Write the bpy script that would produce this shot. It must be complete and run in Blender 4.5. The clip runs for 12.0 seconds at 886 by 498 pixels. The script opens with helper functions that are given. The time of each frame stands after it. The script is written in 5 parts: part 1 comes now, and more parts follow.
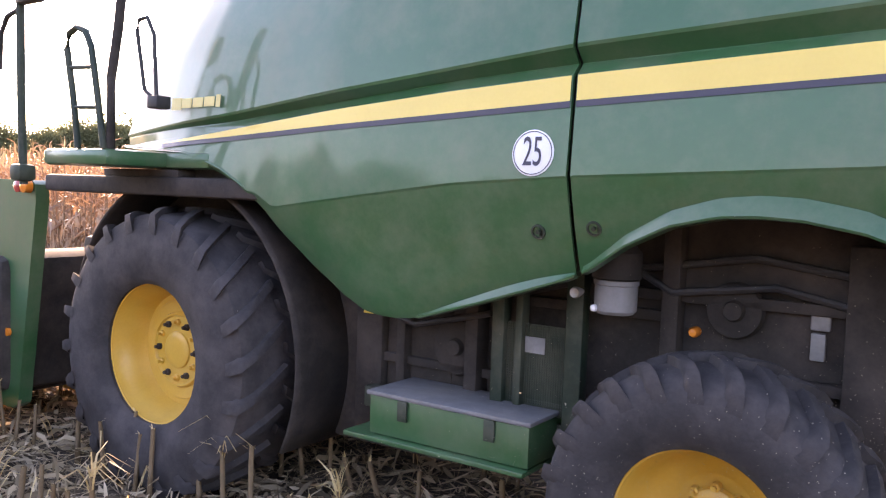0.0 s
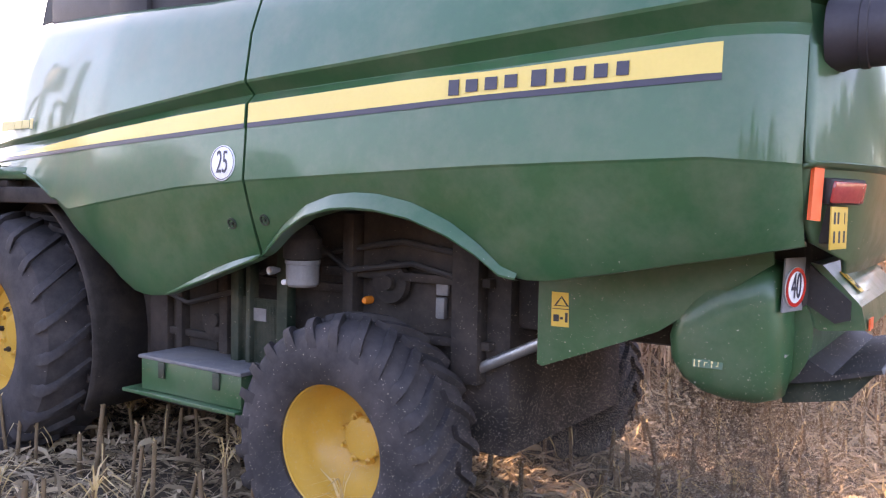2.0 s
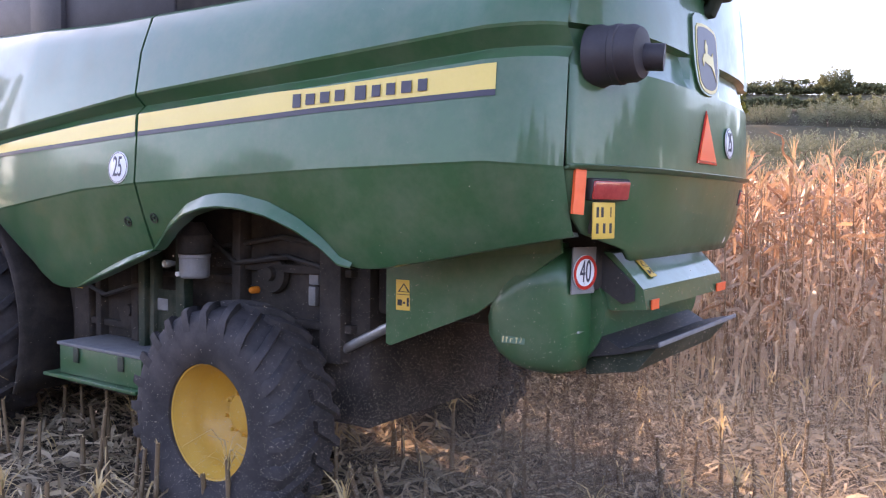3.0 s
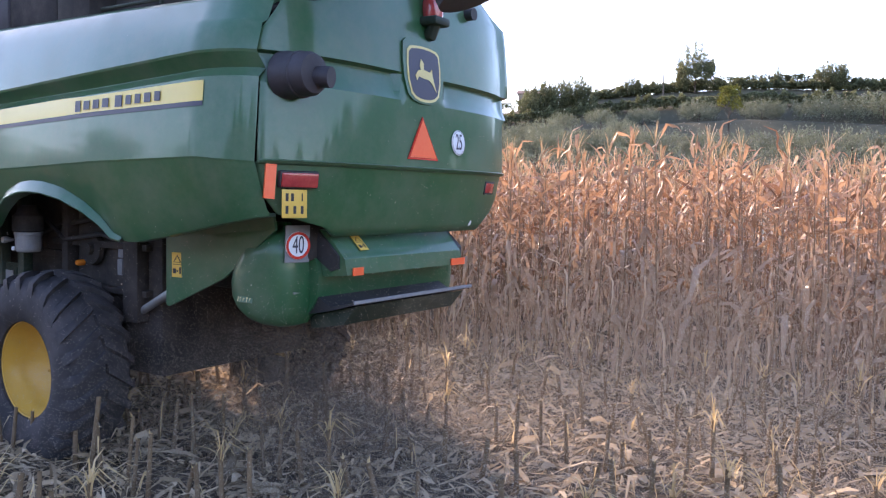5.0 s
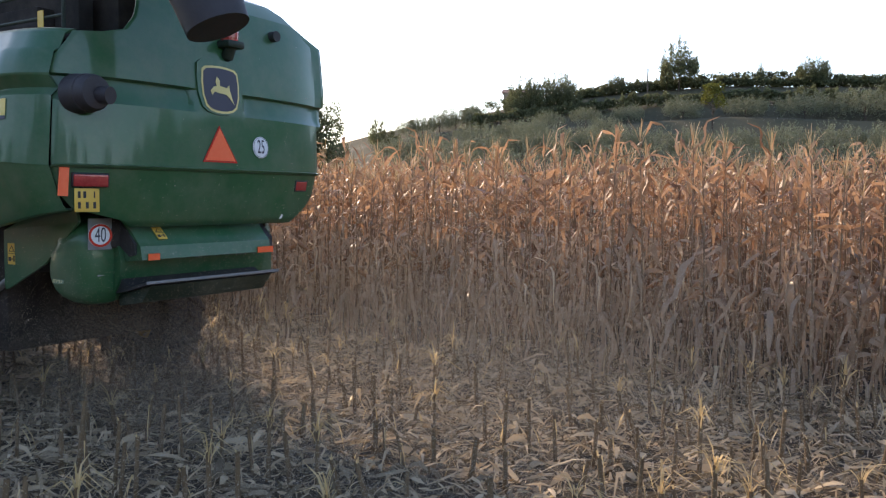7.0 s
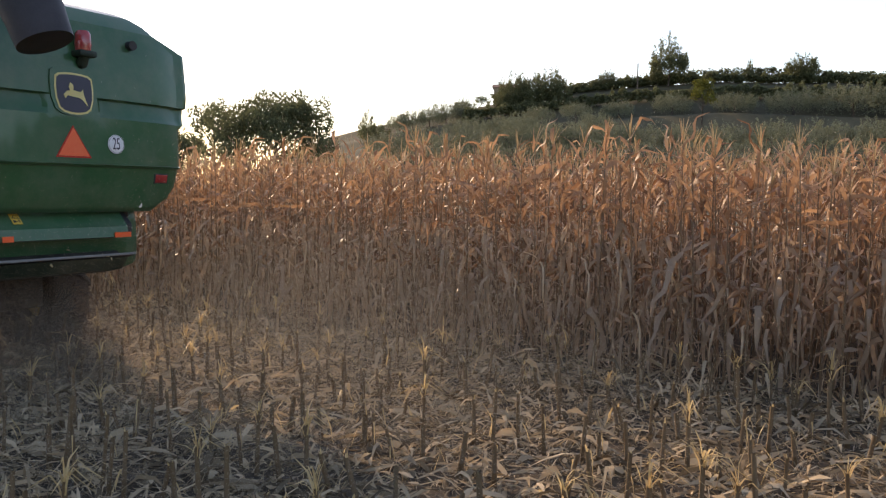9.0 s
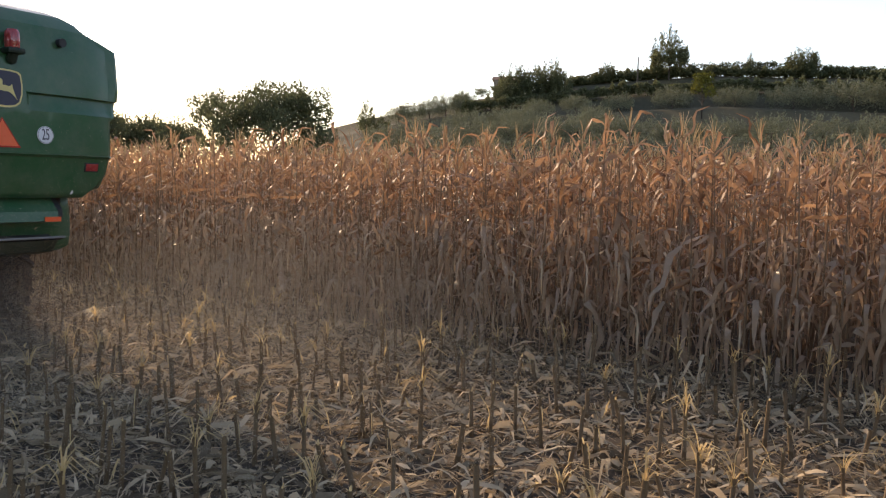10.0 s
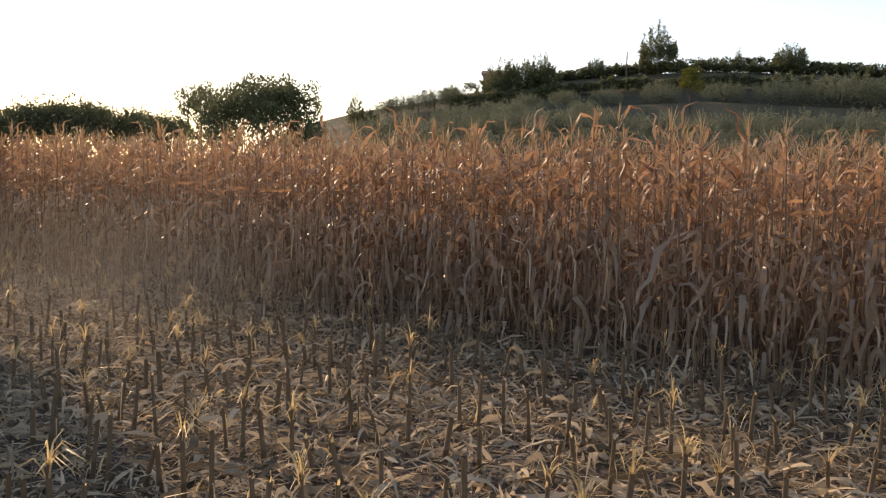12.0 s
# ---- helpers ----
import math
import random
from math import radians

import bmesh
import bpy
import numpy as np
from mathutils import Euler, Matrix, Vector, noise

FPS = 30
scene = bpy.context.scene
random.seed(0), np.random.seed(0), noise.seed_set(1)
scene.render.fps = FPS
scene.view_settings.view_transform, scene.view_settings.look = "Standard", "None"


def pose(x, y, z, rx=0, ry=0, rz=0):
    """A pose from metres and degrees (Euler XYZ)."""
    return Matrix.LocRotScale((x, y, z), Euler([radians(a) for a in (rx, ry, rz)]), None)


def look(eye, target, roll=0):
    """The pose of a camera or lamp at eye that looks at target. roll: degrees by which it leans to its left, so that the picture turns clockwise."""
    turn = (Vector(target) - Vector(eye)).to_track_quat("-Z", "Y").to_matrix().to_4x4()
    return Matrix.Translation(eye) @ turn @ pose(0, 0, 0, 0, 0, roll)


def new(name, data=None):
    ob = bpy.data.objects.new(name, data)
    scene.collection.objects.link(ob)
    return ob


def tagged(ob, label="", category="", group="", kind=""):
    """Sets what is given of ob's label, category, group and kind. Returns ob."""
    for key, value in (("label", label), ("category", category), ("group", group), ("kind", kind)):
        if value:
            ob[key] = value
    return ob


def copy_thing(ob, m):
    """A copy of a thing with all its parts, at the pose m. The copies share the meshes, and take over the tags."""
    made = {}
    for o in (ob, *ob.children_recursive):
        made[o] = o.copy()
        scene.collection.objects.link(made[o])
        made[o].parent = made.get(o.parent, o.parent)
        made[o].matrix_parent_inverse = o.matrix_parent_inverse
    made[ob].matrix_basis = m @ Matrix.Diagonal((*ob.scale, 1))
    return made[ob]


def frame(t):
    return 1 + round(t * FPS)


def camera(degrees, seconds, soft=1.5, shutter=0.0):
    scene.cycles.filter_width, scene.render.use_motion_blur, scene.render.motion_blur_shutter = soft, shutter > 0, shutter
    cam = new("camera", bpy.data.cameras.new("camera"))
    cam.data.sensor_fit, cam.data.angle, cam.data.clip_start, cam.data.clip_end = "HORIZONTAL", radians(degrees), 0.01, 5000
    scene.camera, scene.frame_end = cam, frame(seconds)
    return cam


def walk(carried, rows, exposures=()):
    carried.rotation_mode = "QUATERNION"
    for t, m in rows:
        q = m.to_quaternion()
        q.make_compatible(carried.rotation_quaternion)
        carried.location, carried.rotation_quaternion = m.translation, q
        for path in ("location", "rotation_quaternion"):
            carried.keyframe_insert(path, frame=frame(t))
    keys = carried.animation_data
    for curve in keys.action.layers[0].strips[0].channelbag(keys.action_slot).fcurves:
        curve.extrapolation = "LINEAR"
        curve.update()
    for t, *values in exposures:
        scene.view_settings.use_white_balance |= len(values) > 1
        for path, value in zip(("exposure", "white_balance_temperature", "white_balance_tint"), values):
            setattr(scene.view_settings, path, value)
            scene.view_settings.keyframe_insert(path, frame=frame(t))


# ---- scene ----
# ================= camera =================
EYE = (0.0, 0.0, 1.94)
TURNS = [
    (0.0, 86.14, -2.01, -145.76), (0.5, 86.2, -1.74, -145.78), (1.0, 86.54, -2.05, -146.04), (1.5, 86.64, -1.37, -146.04),
    (2.0, 86.64, -1.1, -145.86), (2.5, 86.58, -0.75, -145.79), (3.0, 86.71, -0.76, -145.76), (3.5, 86.52, -0.98, -145.64),
    (5.5, 86.15, -1.13, -146.29), (6.0, 86.21, -0.94, -146.49), (6.5, 86.24, -0.73, -146.76), (7.0, 86.16, -0.69, -147.08),
    (9.0, 85.8, -0.9, -147.77), (9.5, 85.51, -1.09, -147.84), (10.0, 85.26, -1.32, -147.83), (10.5, 85.21, -1.5, -147.87),
    (11.0, 85.11, -1.56, -148.15), (11.5, 85.01, -1.44, -148.4), (12.0, 84.87, -1.55, -148.6)]
cam = camera(56.2, 12.0, soft=1.2)
walk(cam, [(t, pose(*EYE, rx, ry, rz)) for t, rx, ry, rz in TURNS],
     exposures=((0.0, 2.85, 7600, 37), (1.5, 2.92, 7500, 37), (2.5, 2.8, 7100, 38), (3.0, 2.58, 6900, 37), (3.5, 2.34, 6650, 35), (5.5, 2.08, 6100, 27), (6.5, 1.54, 5950, 20), (7.0, 1.34, 6500, 18), (9.0, 1.0, 7300, 20), (12.0, 0.82, 7500, 20)))

# how far the harvester has driven, in metres
DRIVE = [(0.0, 0.0), (0.5, 0.471), (1.0, 0.947), (1.5, 1.45), (2.0, 1.949), (2.5, 2.437), (3.0, 2.929), (3.5, 3.395),
         (4.0, 3.868), (4.5, 4.341), (5.0, 4.814), (5.5, 5.286), (6.0, 5.721), (6.5, 6.184), (7.0, 6.654), (7.5, 7.096),
         (8.0, 7.538), (8.5, 7.979), (9.0, 8.421), (9.5, 8.94), (10.0, 9.536), (10.5, 10.154), (11.0, 10.768),
         (11.5, 11.383), (12.0, 12.0)]
MID_Y = -4.62      # centre line of the harvester
OX = 2.6           # its origin lies between the axles

# ================= light =================
SUN_AZ, SUN_EL = -22.0, 23.0
world = bpy.data.worlds.new("world")
scene.world = world
world.use_nodes = True
wn = world.node_tree
sky = wn.nodes.new("ShaderNodeTexSky")
sky.sky_type = "NISHITA"
sky.sun_disc = False
sky.sun_elevation = radians(SUN_EL)
sky.sun_rotation = radians(90 - SUN_AZ)
sky.air_density, sky.dust_density, sky.ozone_density = 1.0, 0.6, 1.0
wn.nodes["Background"].inputs["Strength"].default_value = 0.15
wn.links.new(sky.outputs["Color"], wn.nodes["Background"].inputs["Color"])
sun_data = bpy.data.lights.new("sun", "SUN")
sun_data.energy, sun_data.angle, sun_data.color = 2.8, radians(1.5), (1.0, 0.79, 0.53)
sun = new("sun", sun_data)
sd = Vector((math.cos(radians(SUN_EL)) * math.cos(radians(SUN_AZ)), math.cos(radians(SUN_EL)) * math.sin(radians(SUN_AZ)), math.sin(radians(SUN_EL))))
sun.matrix_world = look(sd * 60, (0, 0, 0))

# ================= materials =================
def surface(name, dark, light, rough=0.6, scale=8.0, bump=0.2, metal=0.0, coat=0.0, dust=0.0, fine=60.0, island=0.0, leaf=0.0, stretch=(1, 1, 1), dust_colour=(0.30, 0.25, 0.19), spec=0.5):
    """A procedural surface: two tones at two scales, relief, dust and, for dry leaves, light shining through."""
    m = bpy.data.materials.new(name)
    m.use_nodes = True
    nt = m.node_tree
    N, L = nt.nodes, nt.links
    b = N["Principled BSDF"]
    tc = N.new("ShaderNodeTexCoord")
    mp = N.new("ShaderNodeMapping")
    mp.inputs["Scale"].default_value = stretch
    L.new(tc.outputs["Object"], mp.inputs["Vector"])
    big = N.new("ShaderNodeTexNoise")
    big.inputs["Scale"].default_value, big.inputs["Detail"].default_value = scale, 5
    small = N.new("ShaderNodeTexNoise")
    small.inputs["Scale"].default_value, small.inputs["Detail"].default_value = fine, 4
    for n in (big, small):
        L.new(mp.outputs["Vector"], n.inputs["Vector"])
    add = N.new("ShaderNodeMath")
    add.operation = "MULTIPLY_ADD"
    L.new(small.outputs["Fac"], add.inputs[0])
    add.inputs[1].default_value = 0.45
    L.new(big.outputs["Fac"], add.inputs[2])
    rng = N.new("ShaderNodeMapRange")
    rng.inputs["From Min"].default_value, rng.inputs["From Max"].default_value = 0.45, 1.0
    L.new(add.outputs[0], rng.inputs["Value"])
    fac = rng.outputs["Result"]
    if island:
        geo = N.new("ShaderNodeNewGeometry")
        mix = N.new("ShaderNodeMath")
        mix.operation = "MULTIPLY_ADD"
        L.new(geo.outputs["Random Per Island"], mix.inputs[0])
        mix.inputs[1].default_value = island
        half = N.new("ShaderNodeMath")
        half.operation = "MULTIPLY"
        L.new(fac, half.inputs[0])
        half.inputs[1].default_value = 1 - island
        L.new(half.outputs[0], mix.inputs[2])
        fac = mix.outputs[0]
    ramp = N.new("ShaderNodeMix")
    ramp.data_type = "RGBA"
    ramp.inputs[6].default_value, ramp.inputs[7].default_value = (*dark, 1), (*light, 1)
    L.new(fac, ramp.inputs[0])
    colour = ramp.outputs[2]
    b.inputs["Roughness"].default_value = rough
    if dust:
        dn = N.new("ShaderNodeTexNoise")
        dn.inputs["Scale"].default_value, dn.inputs["Detail"].default_value, dn.inputs["Roughness"].default_value = 3.0, 8, 0.7
        L.new(tc.outputs["Object"], dn.inputs["Vector"])
        dr = N.new("ShaderNodeMapRange")
        dr.inputs["From Min"].default_value, dr.inputs["From Max"].default_value, dr.inputs["To Max"].default_value = 0.42, 0.85, dust
        L.new(dn.outputs["Fac"], dr.inputs["Value"])
        dm = N.new("ShaderNodeMix")
        dm.data_type = "RGBA"
        dm.inputs[7].default_value = (*dust_colour, 1)
        L.new(dr.outputs["Result"], dm.inputs[0])
        L.new(colour, dm.inputs[6])
        colour = dm.outputs[2]
        rr = N.new("ShaderNodeMapRange")
        rr.inputs["From Max"].default_value = max(dust, 0.01)
        rr.inputs["To Min"].default_value, rr.inputs["To Max"].default_value = rough, min(1.0, rough + 0.35)
        L.new(dr.outputs["Result"], rr.inputs["Value"])
        L.new(rr.outputs["Result"], b.inputs["Roughness"])
    L.new(colour, b.inputs["Base Color"])
    b.inputs["Metallic"].default_value = metal
    b.inputs["Coat Weight"].default_value = coat
    b.inputs["Coat Roughness"].default_value = 0.05
    b.inputs["Specular IOR Level"].default_value = spec
    if bump:
        bn = N.new("ShaderNodeBump")
        bn.inputs["Strength"].default_value, bn.inputs["Distance"].default_value = bump, 0.01
        L.new(add.outputs[0], bn.inputs["Height"])
        L.new(bn.outputs["Normal"], b.inputs["Normal"])
    if leaf:
        tr = N.new("ShaderNodeBsdfTranslucent")
        L.new(colour, tr.inputs["Color"])
        ms = N.new("ShaderNodeMixShader")
        ms.inputs[0].default_value = leaf
        L.new(b.outputs[0], ms.inputs[1])
        L.new(tr.outputs[0], ms.inputs[2])
        L.new(ms.outputs[0], N["Material Output"].inputs["Surface"])
    return m


# Dust on paint, rubber and machinery is raised to lift darks like lens veil.
GREEN = surface("green_paint", (0.022, 0.092, 0.036), (0.028, 0.112, 0.045), 0.3, 1.2, 0.006, coat=0.5, dust=0.3, fine=30, spec=0.32)
GREEN_LOW = surface("dusty_green_paint", (0.014, 0.08, 0.026), (0.02, 0.1, 0.036), 0.42, 2.0, 0.05, coat=0.35, dust=0.3, fine=40)
# Near-black green; on frame posts, screen and skirt it paints in underbody shade.
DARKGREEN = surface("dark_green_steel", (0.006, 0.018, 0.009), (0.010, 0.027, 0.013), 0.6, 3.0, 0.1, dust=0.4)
YELLOW = surface("yellow_paint", (0.56, 0.32, 0.04), (0.65, 0.385, 0.06), 0.42, 5.0, 0.05, coat=0.2, dust=0.2)
STRIPE = surface("yellow_decal", (0.70, 0.50, 0.10), (0.76, 0.55, 0.12), 0.35, 3.0, 0.0, coat=0.3)
NAVY = surface("dark_decal", (0.03, 0.028, 0.05), (0.04, 0.035, 0.06), 0.4, 6.0, 0.0)
RUBBER = surface("tyre_rubber", (0.017, 0.0155, 0.0165), (0.036, 0.032, 0.033), 0.8, 6.0, 0.35, dust=0.55, dust_colour=(0.145, 0.122, 0.118))
BLACK = surface("black_plastic", (0.014, 0.013, 0.014), (0.03, 0.028, 0.03), 0.55, 6.0, 0.1, dust=0.15)
DARK = surface("dark_machinery", (0.012, 0.0098, 0.0085), (0.03, 0.0235, 0.019), 0.85, 5.0, 0.3, dust=0.55, dust_colour=(0.16, 0.124, 0.108))
STEEL = surface("worn_steel", (0.32, 0.31, 0.30), (0.5, 0.49, 0.47), 0.4, 12.0, 0.1, metal=0.8, dust=0.2)
GREY = surface("grey_plastic", (0.15, 0.15, 0.155), (0.23, 0.23, 0.235), 0.5, 10.0, 0.05, dust=0.25)
TREAD = surface("grey_box_lid", (0.11, 0.11, 0.115), (0.17, 0.17, 0.175), 0.6, 10.0, 0.2, dust=0.4)
WHITE = surface("white_decal", (0.74, 0.74, 0.76), (0.82, 0.82, 0.84), 0.4, 8.0, 0.0)
RED = surface("red_reflector", (0.5, 0.02, 0.015), (0.62, 0.035, 0.02), 0.25, 20.0, 0.05, coat=0.5)
ORANGE = surface("orange_reflector", (0.97, 0.13, 0.035), (0.99, 0.16, 0.05), 0.35, 20.0, 0.02)
AMBER = surface("amber_lens", (0.75, 0.2, 0.02), (0.85, 0.26, 0.03), 0.2, 20.0, 0.02, coat=0.5)
LENS = surface("red_lamp_lens", (0.35, 0.03, 0.03), (0.45, 0.05, 0.045), 0.18, 30.0, 0.05, coat=0.8)
SIGN = surface("yellow_sign", (0.66, 0.40, 0.05), (0.74, 0.47, 0.07), 0.45, 9.0, 0.0, dust=0.15)
GOLD = surface("pale_yellow_decal", (0.66, 0.54, 0.2), (0.72, 0.6, 0.25), 0.4, 9.0, 0.0)
SOIL = surface("straw_strewn_soil", (0.028, 0.021, 0.014), (0.095, 0.069, 0.044), 0.95, 3.0, 0.8, fine=22)
CORN = surface("dry_corn_leaf", (0.20, 0.093, 0.05), (0.56, 0.345, 0.195), 0.5, 4.0, 0.2, island=0.85, leaf=0.4, fine=40, spec=0.4)
CORN_LOW = surface("weathered_corn_leaf", (0.17, 0.105, 0.066), (0.58, 0.43, 0.30), 0.34, 4.0, 0.2, island=0.85, leaf=0.35, fine=40, spec=0.45)
STRAND = surface("pale_dry_sheath", (0.46, 0.34, 0.22), (0.70, 0.54, 0.36), 0.45, 5.0, 0.2, island=0.4, leaf=0.3, fine=40, spec=0.4)
STALK = surface("dry_corn_stalk", (0.13, 0.08, 0.045), (0.32, 0.21, 0.12), 0.6, 6.0, 0.15, island=0.6, fine=50)
TASSEL = surface("dry_corn_tassel", (0.35, 0.24, 0.12), (0.55, 0.4, 0.22), 0.7, 6.0, 0.1, island=0.6, leaf=0.3)
STUB = surface("cut_corn_stem", (0.055, 0.036, 0.02), (0.24, 0.155, 0.078), 0.7, 12.0, 0.3, island=0.6, fine=80)
FRAY = surface("frayed_straw", (0.50, 0.35, 0.15), (0.86, 0.67, 0.36), 0.5, 8.0, 0.1, island=0.7, leaf=0.5)
LITTER = surface("husk_litter", (0.06, 0.043, 0.027), (0.74, 0.585, 0.39), 0.85, 6.0, 0.2, island=0.85, leaf=0.25, spec=0.15)
# Olive and broad leaf are lightened: distance haze is mixed into their colour.
OLIVE = surface("olive_leaf", (0.14, 0.147, 0.092), (0.26, 0.265, 0.175), 0.85, 3.0, 0.0, island=0.5, leaf=0.25, spec=0.1)
LEAF = surface("broad_leaf", (0.082, 0.092, 0.05), (0.185, 0.195, 0.102), 0.85, 3.0, 0.0, island=0.7, leaf=0.5, spec=0.1)
YLEAF = surface("yellowing_leaf", (0.08, 0.09, 0.02), (0.2, 0.19, 0.045), 0.85, 3.0, 0.0, island=0.7, leaf=0.3, spec=0.1)
BARK = surface("bark", (0.06, 0.045, 0.035), (0.13, 0.10, 0.08), 0.9, 6.0, 0.6)
HILL = surface("grass_hill", (0.042, 0.043, 0.022), (0.11, 0.092, 0.052), 0.95, 0.12, 0.5, fine=1.5)
PLASTER = surface("pale_plaster", (0.26, 0.21, 0.16), (0.36, 0.30, 0.24), 0.85, 1.5, 0.2)
ROOFTILE = surface("clay_roof", (0.16, 0.09, 0.065), (0.24, 0.14, 0.10), 0.85, 4.0, 0.4)
WOOD = surface("weathered_wood", (0.09, 0.07, 0.05), (0.17, 0.14, 0.11), 0.9, 6.0, 0.4)
SPOUT = surface("black_rubber_spout", (0.022, 0.018, 0.021), (0.042, 0.035, 0.04), 0.6, 6.0, 0.1)

# ================= mesh helpers =================
def np_mesh(name, verts, faces, smooth=False):
    """A mesh from arrays: verts (n, 3) and faces (m, k)."""
    me = bpy.data.meshes.new(name)
    verts, faces = np.asarray(verts, np.float32), np.asarray(faces, np.int32)
    m, k = faces.shape
    me.vertices.add(len(verts))
    me.vertices.foreach_set("co", verts.ravel())
    me.loops.add(m * k)
    me.loops.foreach_set("vertex_index", faces.ravel())
    me.polygons.add(m)
    me.polygons.foreach_set("loop_start", np.arange(0, m * k, k, dtype=np.int32))
    me.update(calc_edges=True)
    me.validate()
    if smooth:
        me.polygons.foreach_set("use_smooth", np.ones(m, dtype=bool))
    return me


def finish(bm, name, material, smooth_angle=40):
    bmesh.ops.recalc_face_normals(bm, faces=bm.faces)
    me = bpy.data.meshes.new(name)
    bm.to_mesh(me)
    bm.free()
    me.materials.append(material)
    if smooth_angle:
        me.polygons.foreach_set("use_smooth", np.ones(len(me.polygons), dtype=bool))
        if smooth_angle < 180:
            me.set_sharp_from_angle(angle=radians(smooth_angle))
    return me


def part(name, bm, material, parent, label="", smooth_angle=40, solid=0.0):
    """One mesh object under a thing or under a part."""
    ob = new(name, finish(bm, name, material, smooth_angle))
    ob.parent = parent
    if solid:
        s = ob.modifiers.new("thickness", "SOLIDIFY")
        s.thickness, s.offset = solid, -1
    return tagged(ob, label) if label else ob


def box(bm, x0, x1, y0, y1, z0, z1, bevel=0.0, m=None):
    g = bmesh.ops.create_cube(bm, size=1, matrix=Matrix.Translation(((x0 + x1) / 2, (y0 + y1) / 2, (z0 + z1) / 2)) @ Matrix.Diagonal((abs(x1 - x0), abs(y1 - y0), abs(z1 - z0), 1)))
    vs = g["verts"]
    if bevel:
        r = bmesh.ops.bevel(bm, geom=list({e for v in vs for e in v.link_edges}), offset=bevel, segments=2, affect="EDGES", profile=0.5)
        vs = [v for v in r["verts"]]
    if m is not None:
        bmesh.ops.transform(bm, matrix=m, verts=vs)
    return vs


def tube(bm, pts, r, segs=8, closed=False, taper=None):
    """A round bar through the points."""
    pts = [Vector(p) for p in pts]
    rings = []
    n = len(pts)
    for i, p in enumerate(pts):
        a = pts[i - 1] if (i or closed) else p
        b = pts[(i + 1) % n] if (i < n - 1 or closed) else p
        d = (b - a).normalized()
        q = d.to_track_quat("Z", "Y")
        rr = r if taper is None else r + (taper - r) * i / max(1, n - 1)
        rings.append([bm.verts.new(p + q @ Vector((math.cos(k / segs * math.tau) * rr, math.sin(k / segs * math.tau) * rr, 0))) for k in range(segs)])
    for i in range(n if closed else n - 1):
        A, B = rings[i], rings[(i + 1) % n]
        for k in range(segs):
            bm.faces.new((A[k], A[(k + 1) % segs], B[(k + 1) % segs], B[k]))
    if not closed:
        bm.faces.new(rings[0][::-1])
        bm.faces.new(rings[-1])


def lathe(bm, profile, segs=48, axis="y", centre=(0, 0, 0), close=False, caps=True):
    """Turns (radius, along) pairs round an axis."""
    rings = []
    for r, a in profile:
        ring = []
        for k in range(segs):
            c, s = math.cos(k / segs * math.tau) * r, math.sin(k / segs * math.tau) * r
            v = {"y": (c, a, s), "x": (a, c, s), "z": (c, s, a)}[axis]
            ring.append(bm.verts.new(Vector(v) + Vector(centre)))
        rings.append(ring)
    n = len(rings)
    for i in range(n if close else n - 1):
        A, B = rings[i], rings[(i + 1) % n]
        for k in range(segs):
            bm.faces.new((A[k], A[(k + 1) % segs], B[(k + 1) % segs], B[k]))
    if not close and caps:
        for ring in (rings[0], rings[-1]):
            if (ring[0].co - ring[segs // 2].co).length > 1e-4:
                bm.faces.new(ring)


def sheet(bm, rows):
    """Faces between rows of points."""
    vs = [[bm.verts.new(p) for p in row] for row in rows]
    for A, B in zip(vs, vs[1:]):
        for i in range(len(A) - 1):
            bm.faces.new((A[i], A[i + 1], B[i + 1], B[i]))
    return vs


def prism(bm, outline, offset):
    """A closed outline of points, pushed along offset."""
    a = [bm.verts.new(p) for p in outline]
    b = [bm.verts.new(Vector(p) + Vector(offset)) for p in outline]
    n = len(a)
    bm.faces.new(a)
    bm.faces.new(b[::-1])
    for i in range(n):
        bm.faces.new((a[i], b[i], b[(i + 1) % n], a[(i + 1) % n]))


def lerp(x, pairs):
    return float(np.interp(x, [p[0] for p in pairs], [p[1] for p in pairs]))

# ================= ground and hill =================
RIDGE = [(-180, 0), (-150, 0), (-125, 4), (-105, 12), (-95, 16.0), (-86, 17.6), (-82, 18.2), (-76, 18.9), (-71, 18.4), (-66, 17.2),
         (-62, 16.0), (-58, 14.0), (-54.8, 12.4), (-52.5, 11.2), (-50, 9.6), (-48, 8.0), (-46, 5.0), (-40, 0.5), (-20, 0.0), (180, 0)]



def ground_z(x, y):
    r = math.hypot(x, y)
    if r < 55:
        return 0.0
    az = math.degrees(math.atan2(y, x))
    top = lerp(az, RIDGE)
    f = min(1.0, max(0.0, (r - 60) / 75))
    f = f ** 1.85
    step = f * 6
    f = (math.floor(step) + min(1.0, max(0.0, (step % 1) * 2.2 - 0.6)) ** 1.2) / 6 if f < 1 else 1.0
    back = max(0.0, 1 - max(0.0, r - 170) / 500)
    return top * f * back


